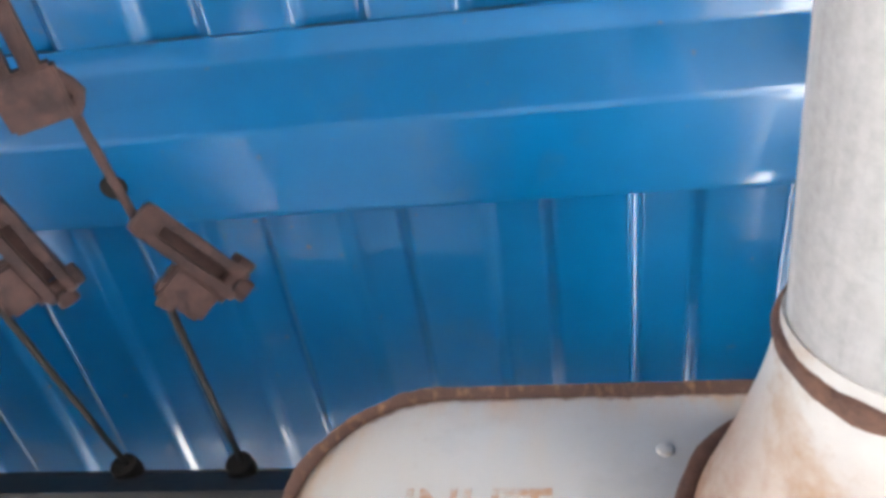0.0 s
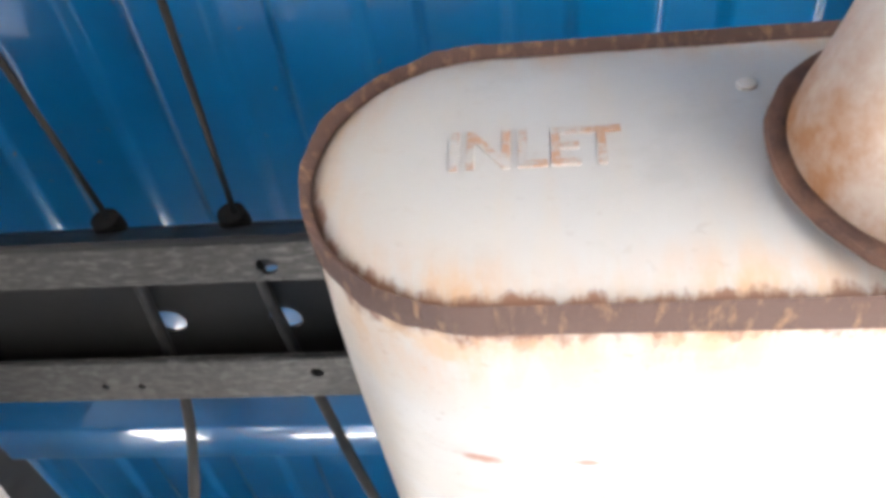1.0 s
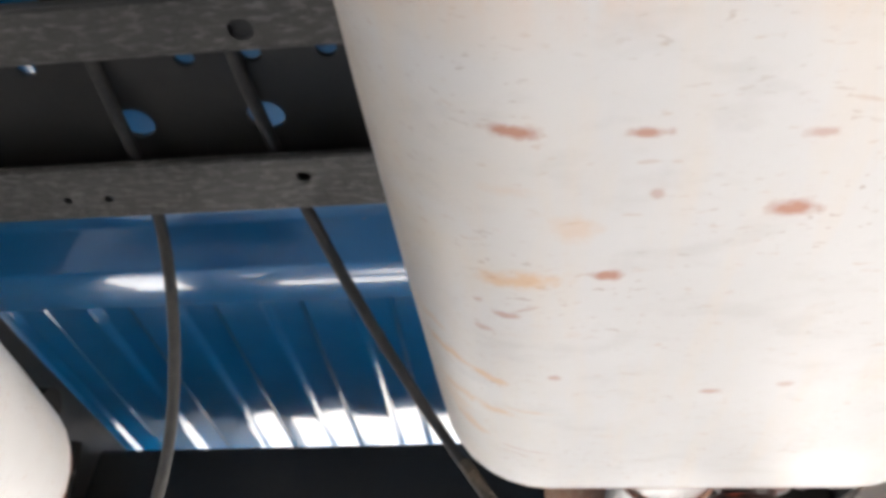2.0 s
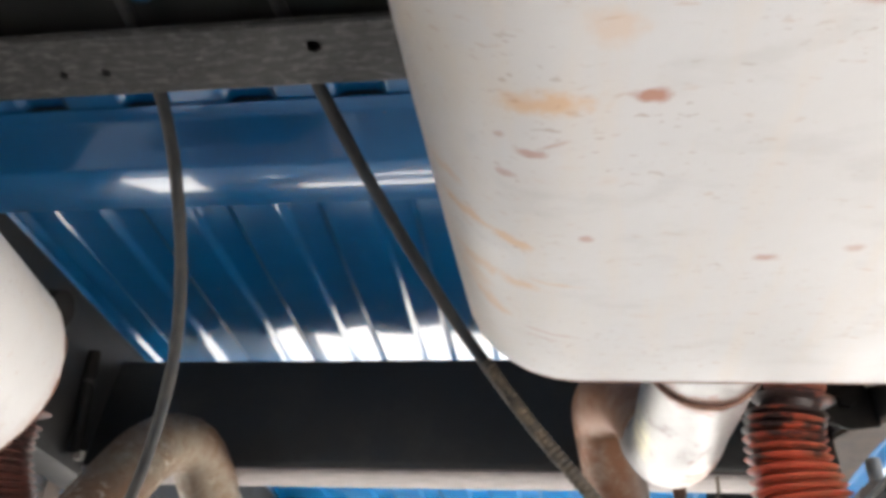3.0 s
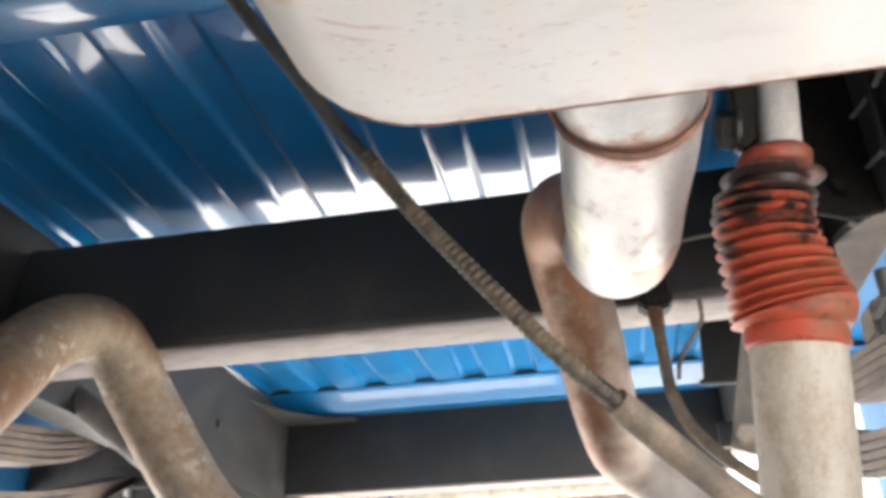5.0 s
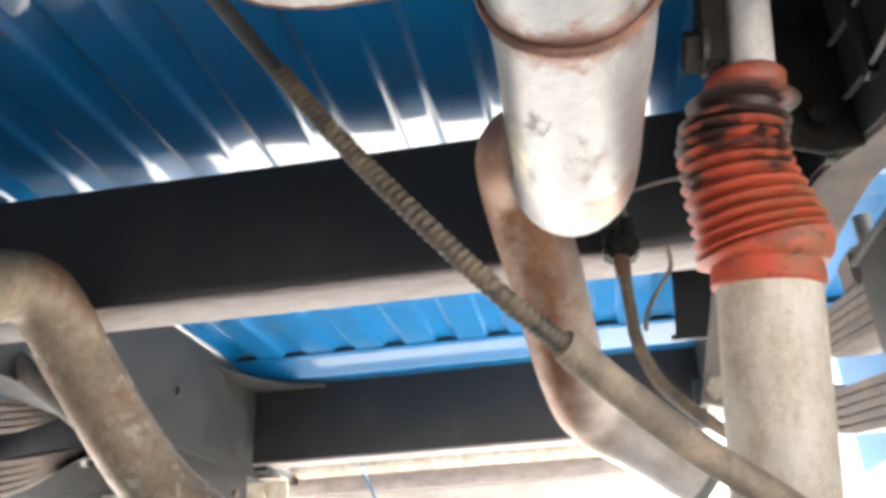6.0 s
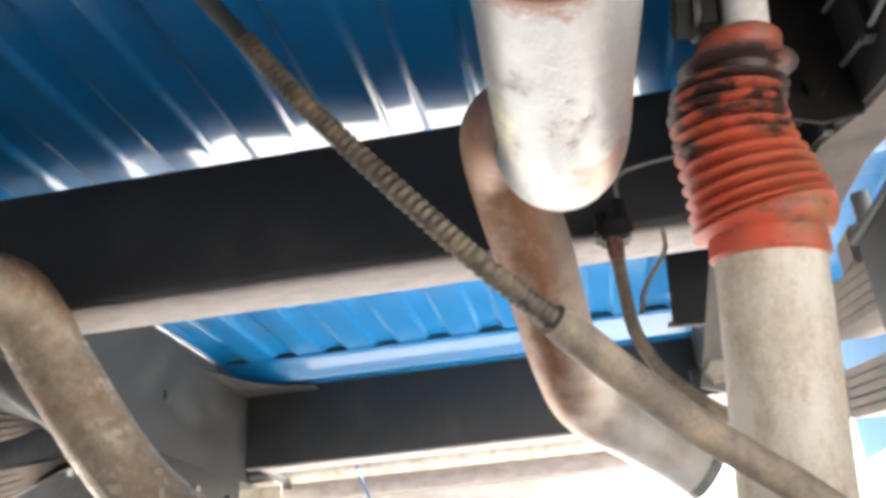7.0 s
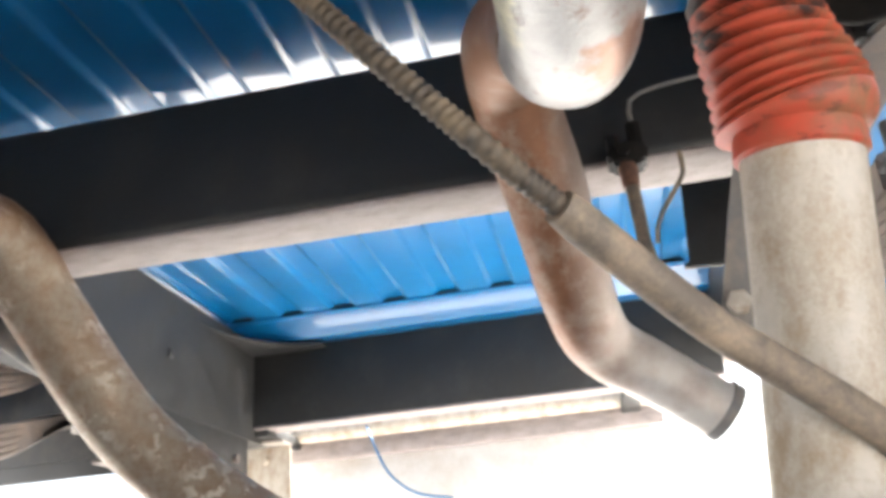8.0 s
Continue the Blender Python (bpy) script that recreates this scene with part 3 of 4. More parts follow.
def build_rail_brackets():
    """Black plates welded to the rails: one across the inside of the arch, one hanging under the far rail."""
    b = thing("rail_bracket", (RAIL_RIGHT, 1.60, 0.63), "black welded steel plate inside the arched chassis rail", "bracket", "brackets")
    part("plate", slab([(-0.124, -0.004), (-0.118, 0.0), (-0.102, 0.20), (0.001, 0.20), (0.001, -0.004)], 0.0, 0.006, 0.0015), black_paint, b)
    part("turned_edge", tube([(-0.124, 0.003, -0.004), (-0.06, 0.003, -0.006), (0.0, 0.003, -0.006)], 0.004, 10), black_paint, b)
    part("bolt", tube([(-0.055, -0.007, 0.115), (-0.055, -0.003, 0.115), (-0.055, 0.001, 0.115)], 0.008, 6), grey_steel, b, "grey bolt head")
    d = thing("shackle_bracket", (RAIL_LEFT - 0.003, 2.05, 0.60), "dark dusty shackle bracket hanging below the chassis rail", "bracket", "brackets")
    part("plate", box((-0.006, -0.24, -0.085), (0.0, 0.24, 0.024), 0.002), black_paint, d)
    part("foot_flange", box((-0.05, -0.24, -0.089), (0.004, 0.24, -0.083), 0.002), spring_steel, d, "dusty lower flange")
    for y in (-0.16, 0.02, 0.17):
        part("bolt", tube([(0.001, y, -0.03), (0.005, y, -0.03), (0.011, y, -0.03)], 0.009, 6), spring_steel, d)


build_rail_brackets()


# ---- exhaust ----
MUF = (0.1055, 0.2904, 0.5504)
MUF_HW, MUF_R, MUF_L = 0.1724, 0.0751, 0.4595
MUF_TILT, MUF_ROLL, MUF_YAW = 2.59, 1.02, -0.69


def stadium(hw, r, y, n=16):
    """A section with round sides: half width hw, half height r, in the plane y."""
    pts = []
    for s, a0 in ((1, -90), (-1, 90)):
        for i in range(n + 1):
            a = radians(a0 + 180 * i / n)
            z = r * math.sin(a)
            pts.append((s * (hw - r) + r * math.cos(a), y, z))
    return pts


def stadium_loft(rows, close=(True, True), bm=None):
    """rows of (y, grow): the muffler's section, grown by that much."""
    bm = bm or bmesh.new()
    rings = [[bm.verts.new(p) for p in stadium(MUF_HW + g, MUF_R + g, y)] for y, g in rows]
    n = len(rings[0])
    for a, b in zip(rings, rings[1:]):
        for i in range(n):
            bm.faces.new((a[i], a[(i + 1) % n], b[(i + 1) % n], b[i]))
    if close[0]:
        bm.faces.new(rings[0][::-1])
    if close[1]:
        bm.faces.new(rings[-1])
    return bm


def seam_ring(y, width, height, inset=0.0):
    """A lumpy weld bead round the section."""
    bm = bmesh.new()
    rows = []
    for g, dy in ((-0.004, 0), (height * 0.7, -width * 0.5), (height, 0), (height * 0.7, width * 0.5), (-0.004, 0.001)):
        ring = []
        for k, p in enumerate(stadium(MUF_HW + g - inset, MUF_R + g - inset, y + dy, 48)):
            v = Vector(p)
            w = noise.noise(v * 70) * 0.0009 + noise.noise(v * 210) * 0.0005
            ring.append(bm.verts.new(v + Vector((v.x, 0, v.z)).normalized() * w + Vector((0, noise.noise(v * 45 + Vector((5, 0, 0))) * 0.0014 + noise.noise(v * 160) * 0.0016, 0))))
        rows.append(ring)
    n = len(rows[0])
    for a, b in zip(rows, rows[1:]):
        for i in range(n):
            bm.faces.new((a[i], a[(i + 1) % n], b[(i + 1) % n], b[i]))
    return bm


def lettering(text, size, depth):
    """Pressed letters from the built-in font, as a mesh in the plane z = 0."""
    cu = bpy.data.curves.new("lettering", "FONT")
    cu.body, cu.size, cu.extrude, cu.bevel_depth = text, size, depth, depth * 0.4
    cu.align_x, cu.offset = "CENTER", 0.0003
    ob = bpy.data.objects.new("lettering", cu)
    scene.collection.objects.link(ob)
    me = bpy.data.meshes.new_from_object(ob.evaluated_get(bpy.context.evaluated_depsgraph_get()))
    bpy.data.objects.remove(ob)
    bm = bmesh.new()
    bm.from_mesh(me)
    bpy.data.meshes.remove(me)
    return bm


def build_muffler(at, label, detail):
    m = thing("muffler", at, label, "muffler", "mufflers")
    body = stadium_loft([(0.004, -0.005), (0.006, -0.003), (0.02, -0.002), (0.06, 0.0), (0.12, 0.001), (0.25, 0.0015), (0.38, 0.001), (MUF_L - 0.01, 0.0), (MUF_L, -0.004)])
    part("body", body, muffler_coating, m)
    dome = [(0.002, -0.0032), (-0.0025, -0.0060), (-0.0055, -0.012), (-0.0078, -0.022), (-0.0092, -0.034), (-0.0100, -0.048), (-0.0104, -0.072)]
    plate = part("inlet_plate", stadium_loft(dome, (False, True)), muffler_coating, m, "domed end plate")
    part("end_seam", seam_ring(0.001, 0.017, 0.0018, 0.0028), seam_rust, m, "rusty brown weld seam")
    part("end_seam", seam_ring(MUF_L - 0.002, 0.003, -0.0041), rust, m, "thin rusty weld seam")
    if detail:
        part("weld_spot", lathe([(0.0042, 0.0), (0.0036, 0.0009), (0.0014, 0.0014)], 16), bell_coating, plate, "pale weld spatter spot").matrix_basis = pose(0.0065, -0.0098, 0.031, 90, 0, 0)
        t = lettering("INLET", 0.0300, 0.0006)
        wide = max(v.co.x for v in t.verts) - min(v.co.x for v in t.verts)
        bmesh.ops.transform(t, matrix=Matrix.Translation((-0.0780, -0.0103, -0.0105)) @ pose(0, 0, 0, 90, 0, 0) @ Matrix.Diagonal((0.066 / wide, 1, 1, 1)), verts=t.verts)
        part("lettering", t, letter_rust, plate, "pressed raised letters reading INLET")
    return m


MUF_POSE = pose(*MUF, MUF_TILT, MUF_ROLL, MUF_YAW)
muffler = build_muffler(MUF_POSE, "off-white oval exhaust muffler, rusty seam, INLET stamped on its end", True)
build_muffler(pose(-0.457, 0.25, 0.502, -1.5, 0, 4), "off-white oval exhaust muffler beside the far chassis rail", False)


def bead(centre, way, radius, thick, name, parent, label="", flat=1.0):
    """A rough weld ring round a pipe; flat below one makes it low and wide."""
    bm = bmesh.new()
    q = Vector(way).to_track_quat("Z", "Y").to_matrix().to_4x4()
    n, k = 64, 8
    rings = []
    for i in range(n):
        a = 2 * math.pi * i / n
        r = radius + noise.noise(Vector((math.cos(a) * 3, math.sin(a) * 3, radius * 50))) * thick * 0.25
        w = thick * (1 + 0.25 * noise.noise(Vector((math.cos(a) * 5, math.sin(a) * 5, 3))))
        wide = w * 0.6 / flat
        rings.append([bm.verts.new(((r + wide * math.cos(b)) * math.cos(a), (r + wide * math.cos(b)) * math.sin(a), w * flat * math.sin(b))) for b in (2 * math.pi * j / k for j in range(k))])
    for i in range(n):
        for j in range(k):
            bm.faces.new((rings[i][j], rings[(i + 1) % n][j], rings[(i + 1) % n][(j + 1) % k], rings[i][(j + 1) % k]))
    bmesh.ops.transform(bm, matrix=Matrix.Translation(centre) @ q, verts=bm.verts)
    return part(name, bm, rust, parent, label)


def build_inlet_pipe():
    p = thing("exhaust_pipe", (0.15, 0.2, 0.55), "pale aluminised exhaust pipe with rusty weld rings at the muffler inlet", "exhaust pipe", "exhaust pipes")
    o = Vector(p.location)
    a, b = Vector((0.1805, 0.280, 0.5345)), Vector((0.1946, 0.184, 0.5500))
    out, way = Vector((-0.012, -0.999, -0.045)), Vector((-0.035, -1.0, 0.04)).normalized()
    bell = [a - out * 0.008, a + out * 0.014, a.lerp(b, 0.55), b]
    bell_part = part("bell", tube([q - o for q in bell], lambda s: 0.0485 + 0.0182 * (1 - min(1, s * 1.1)) ** 1.7, 48, 0.003), bell_coating, p, "pale flared pipe collar stained with rust")
    run = [b - way * 0.004, b + way * 0.05, b + way * 0.2, b + way * 0.5 + Vector((0, 0, 0.03)), b + way * 1.4 + Vector((0, 0, 0.06))]
    part("pipe", tube([q - o for q in run], 0.0465, 36), pale_pipe, p)
    bead(a - o + out * 0.0035, out, 0.0658, 0.0046, "weld_ring", bell_part, "rusty weld ring", 0.6)
    bead(b - o, way, 0.0480, 0.0048, "weld_ring", p, "rusty weld ring")


build_inlet_pipe()


def build_tail_right():
    p = thing("exhaust_pipe", (0.1, 0.86, 0.57), "aluminised outlet pipe bending up to a rusty tail pipe", "exhaust pipe", "exhaust pipes")
    o = Vector(p.location)
    out = [(0.101, 0.735, 0.548), (0.102, 0.80, 0.548), (0.103, 0.854, 0.549), (0.1005, 0.92, 0.549), (0.0995, 0.971, 0.548), (0.0965, 1.009, 0.556), (0.092, 1.034, 0.575)]
    part("outlet_pipe", tube([Vector(q) - o for q in out], lambda s: 0.0402 - 0.0022 * s, 32), aluminised, p, "dull silver aluminised pipe")
    tail = [(0.093, 1.022, 0.568), (0.087, 1.05, 0.598), (0.080, 1.081, 0.626), (0.066, 1.115, 0.648), (0.056, 1.146, 0.661), (0.051, 1.185, 0.671), (0.050, 1.214, 0.668), (0.055, 1.242, 0.643), (0.065, 1.271, 0.597), (0.080, 1.338, 0.512), (0.097, 1.392, 0.483), (0.140, 1.420, 0.457), (0.197, 1.437, 0.416)]
    part("tail_pipe", tube([Vector(q) - o for q in tail], lambda s: 0.0372 - 0.004 * min(1.0, max(0.0, (s - 0.45) / 0.25)) - 0.005 * min(1.0, max(0.0, (s - 0.74) / 0.2)), 28), tail_rust, p, "rust-stained tail pipe")
    part("end_flange", tube([(0.094, 0.576, -0.150), (0.098, 0.5775, -0.153), (0.102, 0.579, -0.156)], 0.030, 28), grey_steel, p, "grey end band")
    bead(Vector((0.002, -0.050, -0.022)), (-0.01, 1, 0.02), 0.0405, 0.003, "weld_ring", p, "rusty weld ring")


build_tail_right()


def build_tail_left():
    p = thing("exhaust_pipe", (-0.5, 0.86, 0.57), "rust-stained exhaust pipe humped between muffler and tail", "exhaust pipe", "exhaust pipes")
    o = Vector(p.location)
    run = [(-0.488, 0.695, 0.488), (-0.480, 0.76, 0.470), (-0.468, 0.85, 0.420), (-0.464, 0.935, 0.395), (-0.493, 1.036, 0.44), (-0.503, 1.118, 0.526), (-0.504, 1.177, 0.595), (-0.495, 1.221, 0.632), (-0.48, 1.26, 0.639), (-0.47, 1.297, 0.614), (-0.46, 1.33, 0.576), (-0.401, 1.403, 0.459), (-0.312, 1.445, 0.377), (-0.223, 1.475, 0.317)]
    part("tail_pipe", tube([Vector(q) - o for q in run], 0.0382, 28), rusty_pipe, p)
    bead(Vector((0.022, -0.07, -0.106)), (0.1, 0.93, -0.35), 0.0385, 0.003, "weld_ring", p, "rusty weld ring")


build_tail_left()


# ---- suspension ----
def build_shock(at, label, reach, boot_rubber):
    s = thing("shock_absorber", at, label, "shock absorber", "shock absorbers")
    part("tube", lathe([(0.030, -0.25), (0.0332, -0.24), (0.0332, 0.0), (0.030, 0.012)], 40), shock_paint, s, "dusty cream painted tube")
    prof = [(0.0342, -0.005), (0.0362, -0.003), (0.0356, 0.006), (0.0352, 0.010), (0.0385, 0.0115), (0.0425, 0.0150), (0.0440, 0.0190), (0.0432, 0.0225)]
    fins = [0.0270, 0.0345, 0.0425, 0.0510, 0.0600, 0.0695, 0.0780, 0.0870, 0.0945, 0.1030, 0.1105, 0.1255]
    fold = [0] * len(prof)
    for k, z in enumerate(fins):
        r = 0.0436 - 0.0058 * min(1.0, max(0.0, (z - 0.03) / 0.05)) + 0.0005 * (z > 0.12)
        p = min(0.0098, z - (fins[k - 1] if k else 0.0200))
        q = min(0.0098, (fins[k + 1] - z) if k + 1 < len(fins) else 0.008)
        prof += [(r - 0.0115, z - 0.45 * p), (r - 0.0100, z - 0.40 * p), (r - 0.0040, z - 0.30 * p), (r - 0.0010, z - 0.13 * p), (r, z), (r - 0.0012, z + 0.10 * q), (r - 0.0055, z + 0.22 * q), (r - 0.0110, z + 0.40 * q)]
        fold += [k + 1] * 8
    z = 0.1255
    prof += [(0.0235, z + 0.0060), (0.0262, z + 0.0085), (0.0278, z + 0.0125), (0.0270, z + 0.0195), (0.0235, z + 0.0230), (0.0180, z + 0.0245)]
    fold += [14] * 6
    boot = lathe(prof, 64)
    for i, v in enumerate(boot.verts):
        h, level = v.co.z, fold[i // 64] * 0.73
        up = max(0.0, h - 0.012)
        lean = 0.27 * min(1.0, up / 0.010) * max(0.0, 1 - up / 0.088)
        turn = math.atan2(v.co.y, v.co.x)
        loose = 0.0024 * min(1.0, max(0.0, (h - 0.05) / 0.05))
        v.co.z += lean * v.co.x + 0.5 * loose * noise.noise(Vector((level, 0.8 * math.cos(turn), 0.8 * math.sin(turn))))
        v.co.x -= 0.0150 * math.exp(-((h - 0.088) / 0.042) ** 2) + 0.002 * min(1.0, up * 10)
        v.co.x += loose * noise.noise(Vector((level, 0.3, 0.7)))
    part("dust_boot", boot, boot_rubber, s, "red ribbed rubber dust boot")
    part("rod_cover", lathe([(0.0160, 0.150), (0.0160, 0.225), (0.014, 0.230)], 28), pale_pipe if reach > 0.1 else dark_steel, s, "dusty pale rod cover" if reach > 0.1 else "black rod cover")
    part("eye", tube([(-0.040 if reach > 0.1 else -0.024, 0, 0.243), (0, 0, 0.243), (reach, 0, 0.243)], 0.022, 24), dark_steel, s, "black bushed mounting eye")
    arm = part("bush_arm", slab([(-0.030, 0.150), (-0.019, 0.154), (-0.017, 0.25), (-0.034, 0.25), (-0.036, 0.19)], -0.014, 0.012, 0.003), dark_steel, s, "black mounting arm")
    if reach > 0.1:
        part("bolt_head", tube([(-0.046, 0.002, 0.170), (-0.044, 0.002, 0.170), (-0.034, 0.002, 0.170), (-0.026, 0.002, 0.170)], lambda u: 0.0115 + 0.004 * min(1.0, u * 4), 6, 0.004), dark_steel, arm, "black greasy hexagon bolt head")
        part("washer", tube([(-0.033, 0.002, 0.170), (-0.031, 0.002, 0.170), (-0.029, 0.002, 0.170)], 0.0185, 20), black_paint, arm)
    return s


SHOCK_POSE = pose(0.2155, 1.055, 0.487, 9, 5.5, 0)
build_shock(SHOCK_POSE, "shock absorber with red ribbed rubber boot over a cream tube", 0.13, red_rubber)
build_shock(pose(-0.588, 1.06, 0.478, 9, 4, 0), "shock absorber with dirty dark red boot beside the rusty pipe hump", 0.012, grimy_rubber)


# ---- cable connectors ----
def facing(centre, along, up):
    """A pose with x along one way and z close to another."""
    x = Vector(along).normalized()
    y = Vector(up).cross(x).normalized()
    m = Matrix((x, y, x.cross(y))).transposed().to_4x4()
    return Matrix.Translation(centre) @ m


CHEEK = [(-0.040, -0.010), (-0.038, 0.009), (-0.015, 0.012), (0.020, 0.012), (0.036, 0.013), (0.043, 0.004), (0.042, -0.010), (0.030, -0.014), (0.0, -0.012)]
TANG = [(-0.004, -0.006), (-0.002, 0.006), (0.034, 0.007), (0.036, -0.007)]


def clevis(at, scale, label):
    """A rusty forked connector: two cheeks with a slot, a cross pin and a tang for the pull rod."""
    c = thing("cable_connector", at @ Matrix.Scale(scale, 4), label, "cable connector", "cable connectors")
    part("cheek", slab(CHEEK, 0.0040, 0.0115), clamp_rust, c)
    part("cheek", slab(CHEEK, -0.0115, -0.0040), clamp_rust, c)
    part("back_web", box((-0.03, -0.005, -0.010), (0.03, 0.005, -0.005), 0.001), clamp_rust, c)
    part("bridge", box((-0.041, -0.0105, -0.009), (-0.024, 0.0105, 0.009), 0.003), clamp_rust, c)
    pin = part("pin", tube([(0.034, -0.016, 0.0), (0.034, 0, 0.0), (0.034, 0.014, 0.0)], 0.0055, 14), clamp_rust, c)
    part("pin_head", tube([(0.040, -0.0005, 0.000), (0.044, -0.0005, 0.001), (0.049, -0.0005, 0.002)], 0.0080, 14), clamp_rust, c)
    part("nut", lathe([(0.007, -0.003), (0.009, -0.002), (0.009, 0.003), (0.006, 0.004)], 6), clamp_rust, pin).matrix_basis = pose(0.034, 0.015, 0.0, 90, 0, 0)
    tang = part("tang", slab(TANG, -0.036, -0.010, 0.003), clamp_rust, c)
    part("rod_eye", tube([(0.010, -0.040, 0.0), (0.009, -0.034, 0.0), (0.009, -0.028, 0.0)], 0.0065, 12), clamp_rust, tang)
    return c


POSE_B = facing((-0.1443, 0.239, 0.700), (0.045, 0.062, 0.004), (0.42, -0.5, -0.76))
POSE_C = facing((-0.246, 0.232, 0.700), (0.018, 0.070, 0.004), (0.5, -0.45, -0.75))
clevis(POSE_B, 0.88, "rusty forked cable connector with a cross pin")
clevis(POSE_C, 0.88, "rusty forked cable connector hanging under the bed")
TANG_END = Vector((0.010, -0.036, 0.0))
ROD_B, ROD_C = POSE_B @ (TANG_END * 0.88), POSE_C @ (TANG_END * 0.88)


def build_equaliser(at):
    """A thick two-lobed fork with a bolted block that the front rod hooks into."""
    c = thing("cable_equaliser", at, "thick rusty cable equaliser with a two-lobed fork and bolts", "cable equaliser")
    lobe = [(-0.075, -0.006), (-0.070, 0.010), (-0.040, 0.014), (0.004, 0.011), (0.010, -0.004), (0.0, -0.012), (-0.04, -0.012)]
    part("lobe", slab(lobe, 0.003, 0.016, 0.003), clamp_rust, c)
    part("lobe", slab(lobe, -0.018, -0.004, 0.003), clamp_rust, c)
    part("block", slab([(-0.004, -0.013), (-0.006, 0.013), (0.020, 0.015), (0.037, 0.009), (0.038, -0.009), (0.022, -0.014)], -0.022, 0.024, 0.003), clamp_rust, c)
    for y, x in ((0.018, 0.012), (-0.014, 0.026)):
        part("bolt_head", tube([(x, y, -0.020), (x, y, -0.016), (x, y, -0.010)], 0.0085, 6), clamp_rust, c)
    part("hook", tube([(0.006, 0.020, 0.0), (0.022, 0.030, 0.0), (0.036, 0.020, 0.0)], 0.0065, 10), clamp_rust, c)


build_equaliser(facing((-0.194, 0.1215, 0.695), (0.006, 0.062, -0.004), (0.45, -0.3, -0.8)) @ Matrix.Scale(0.72, 4))
front_rod = thing("pull_rod", (-0.177, 0.146, 0.700), "thin rusty pull rod between two cable connectors", "rod")
part("rod", tube([(0, 0, 0), (0.004, 0.035, 0.0), (0.009, 0.072, 0.0)], 0.0028, 10), clamp_rust, front_rod)


def build_shock_bracket():
    """A folded plate that carries the shock's upper eye on the rail."""
    b = thing("shock_bracket", (RAIL_RIGHT, 1.15, 0.64), "black folded steel shock bracket welded to the chassis rail", "bracket", "brackets")
    part("back_plate", slab([(-0.098, 0.05), (-0.075, 0.005), (-0.03, -0.012), (0.002, -0.008), (0.002, 0.185), (-0.098, 0.185)], 0.0, 0.005), dark_steel, b)
    part("side_plate", box((-0.104, -0.035, 0.05), (-0.098, 0.005, 0.185), 0.002), dark_steel, b)
    for z in (0.02, 0.12):
        part("bolt", tube([(-0.03, -0.010, z), (-0.03, -0.005, z), (-0.03, 0.002, z)], 0.010, 6), dark_steel, b)


# ---- parking brake cables ----
def build_cable(rod, points, sleeve, outer, label):
    c = thing("brake_cable", points[0], label, "brake cable", "brake cables")
    o = Vector(points[0])
    part("pull_rod", tube([Vector(q) - o for q in rod], 0.0025, 10), dark_steel, c, "thin dark pull rod")
    part("cable", tube([Vector(q) - o for q in points], 0.0053, 12), rubber, c)
    if sleeve:
        length = sum((Vector(b) - Vector(a)).length for a, b in zip(sleeve, sleeve[1:]))
        rib = tube([Vector(q) - o for q in sleeve], lambda s: 0.0056 + 0.00045 * math.sin(s * length / 0.0048 * 2 * math.pi), 14, 0.0006)
        part("spring_sleeve", rib, wound_steel, c, "dusty spring-wound sleeve")
        part("outer_tube", tube([Vector(q) - o for q in outer], lambda s: 0.0083 + 0.0012 * min(1, s * 30), 20), sheath, c, "dusty olive rubber tube")


build_cable([ROD_C, ROD_C.lerp(Vector((-0.306, 0.506, 0.757)), 0.5), (-0.306, 0.506, 0.757)],
            [(-0.306, 0.500, 0.757), (-0.308, 0.60, 0.749), (-0.306, 0.70, 0.728), (-0.304, 0.775, 0.662), (-0.322, 0.857, 0.588), (-0.362, 0.932, 0.512), (-0.412, 0.995, 0.455), (-0.468, 1.055, 0.410), (-0.525, 1.11, 0.36), (-0.62, 1.18, 0.31)], None, None,
            "dark rubber-covered parking brake cable")
build_cable([ROD_B, ROD_B.lerp(Vector((-0.204, 0.506, 0.757)), 0.5), (-0.204, 0.506, 0.757)],
            [(-0.204, 0.500, 0.757), (-0.196, 0.60, 0.745), (-0.178, 0.70, 0.727), (-0.141, 0.79, 0.680), (-0.085, 0.880, 0.614), (-0.022, 0.894, 0.528), (0.047, 0.905, 0.446)],
            [(-0.060, 0.886, 0.580), (-0.022, 0.894, 0.528), (0.047, 0.905, 0.446), (0.083, 0.940, 0.419)],
            [(0.080, 0.937, 0.421), (0.142, 1.001, 0.378), (0.213, 1.044, 0.331), (0.285, 1.09, 0.27)], "parking brake cable running into a dusty olive tube")


build_shock_bracket()


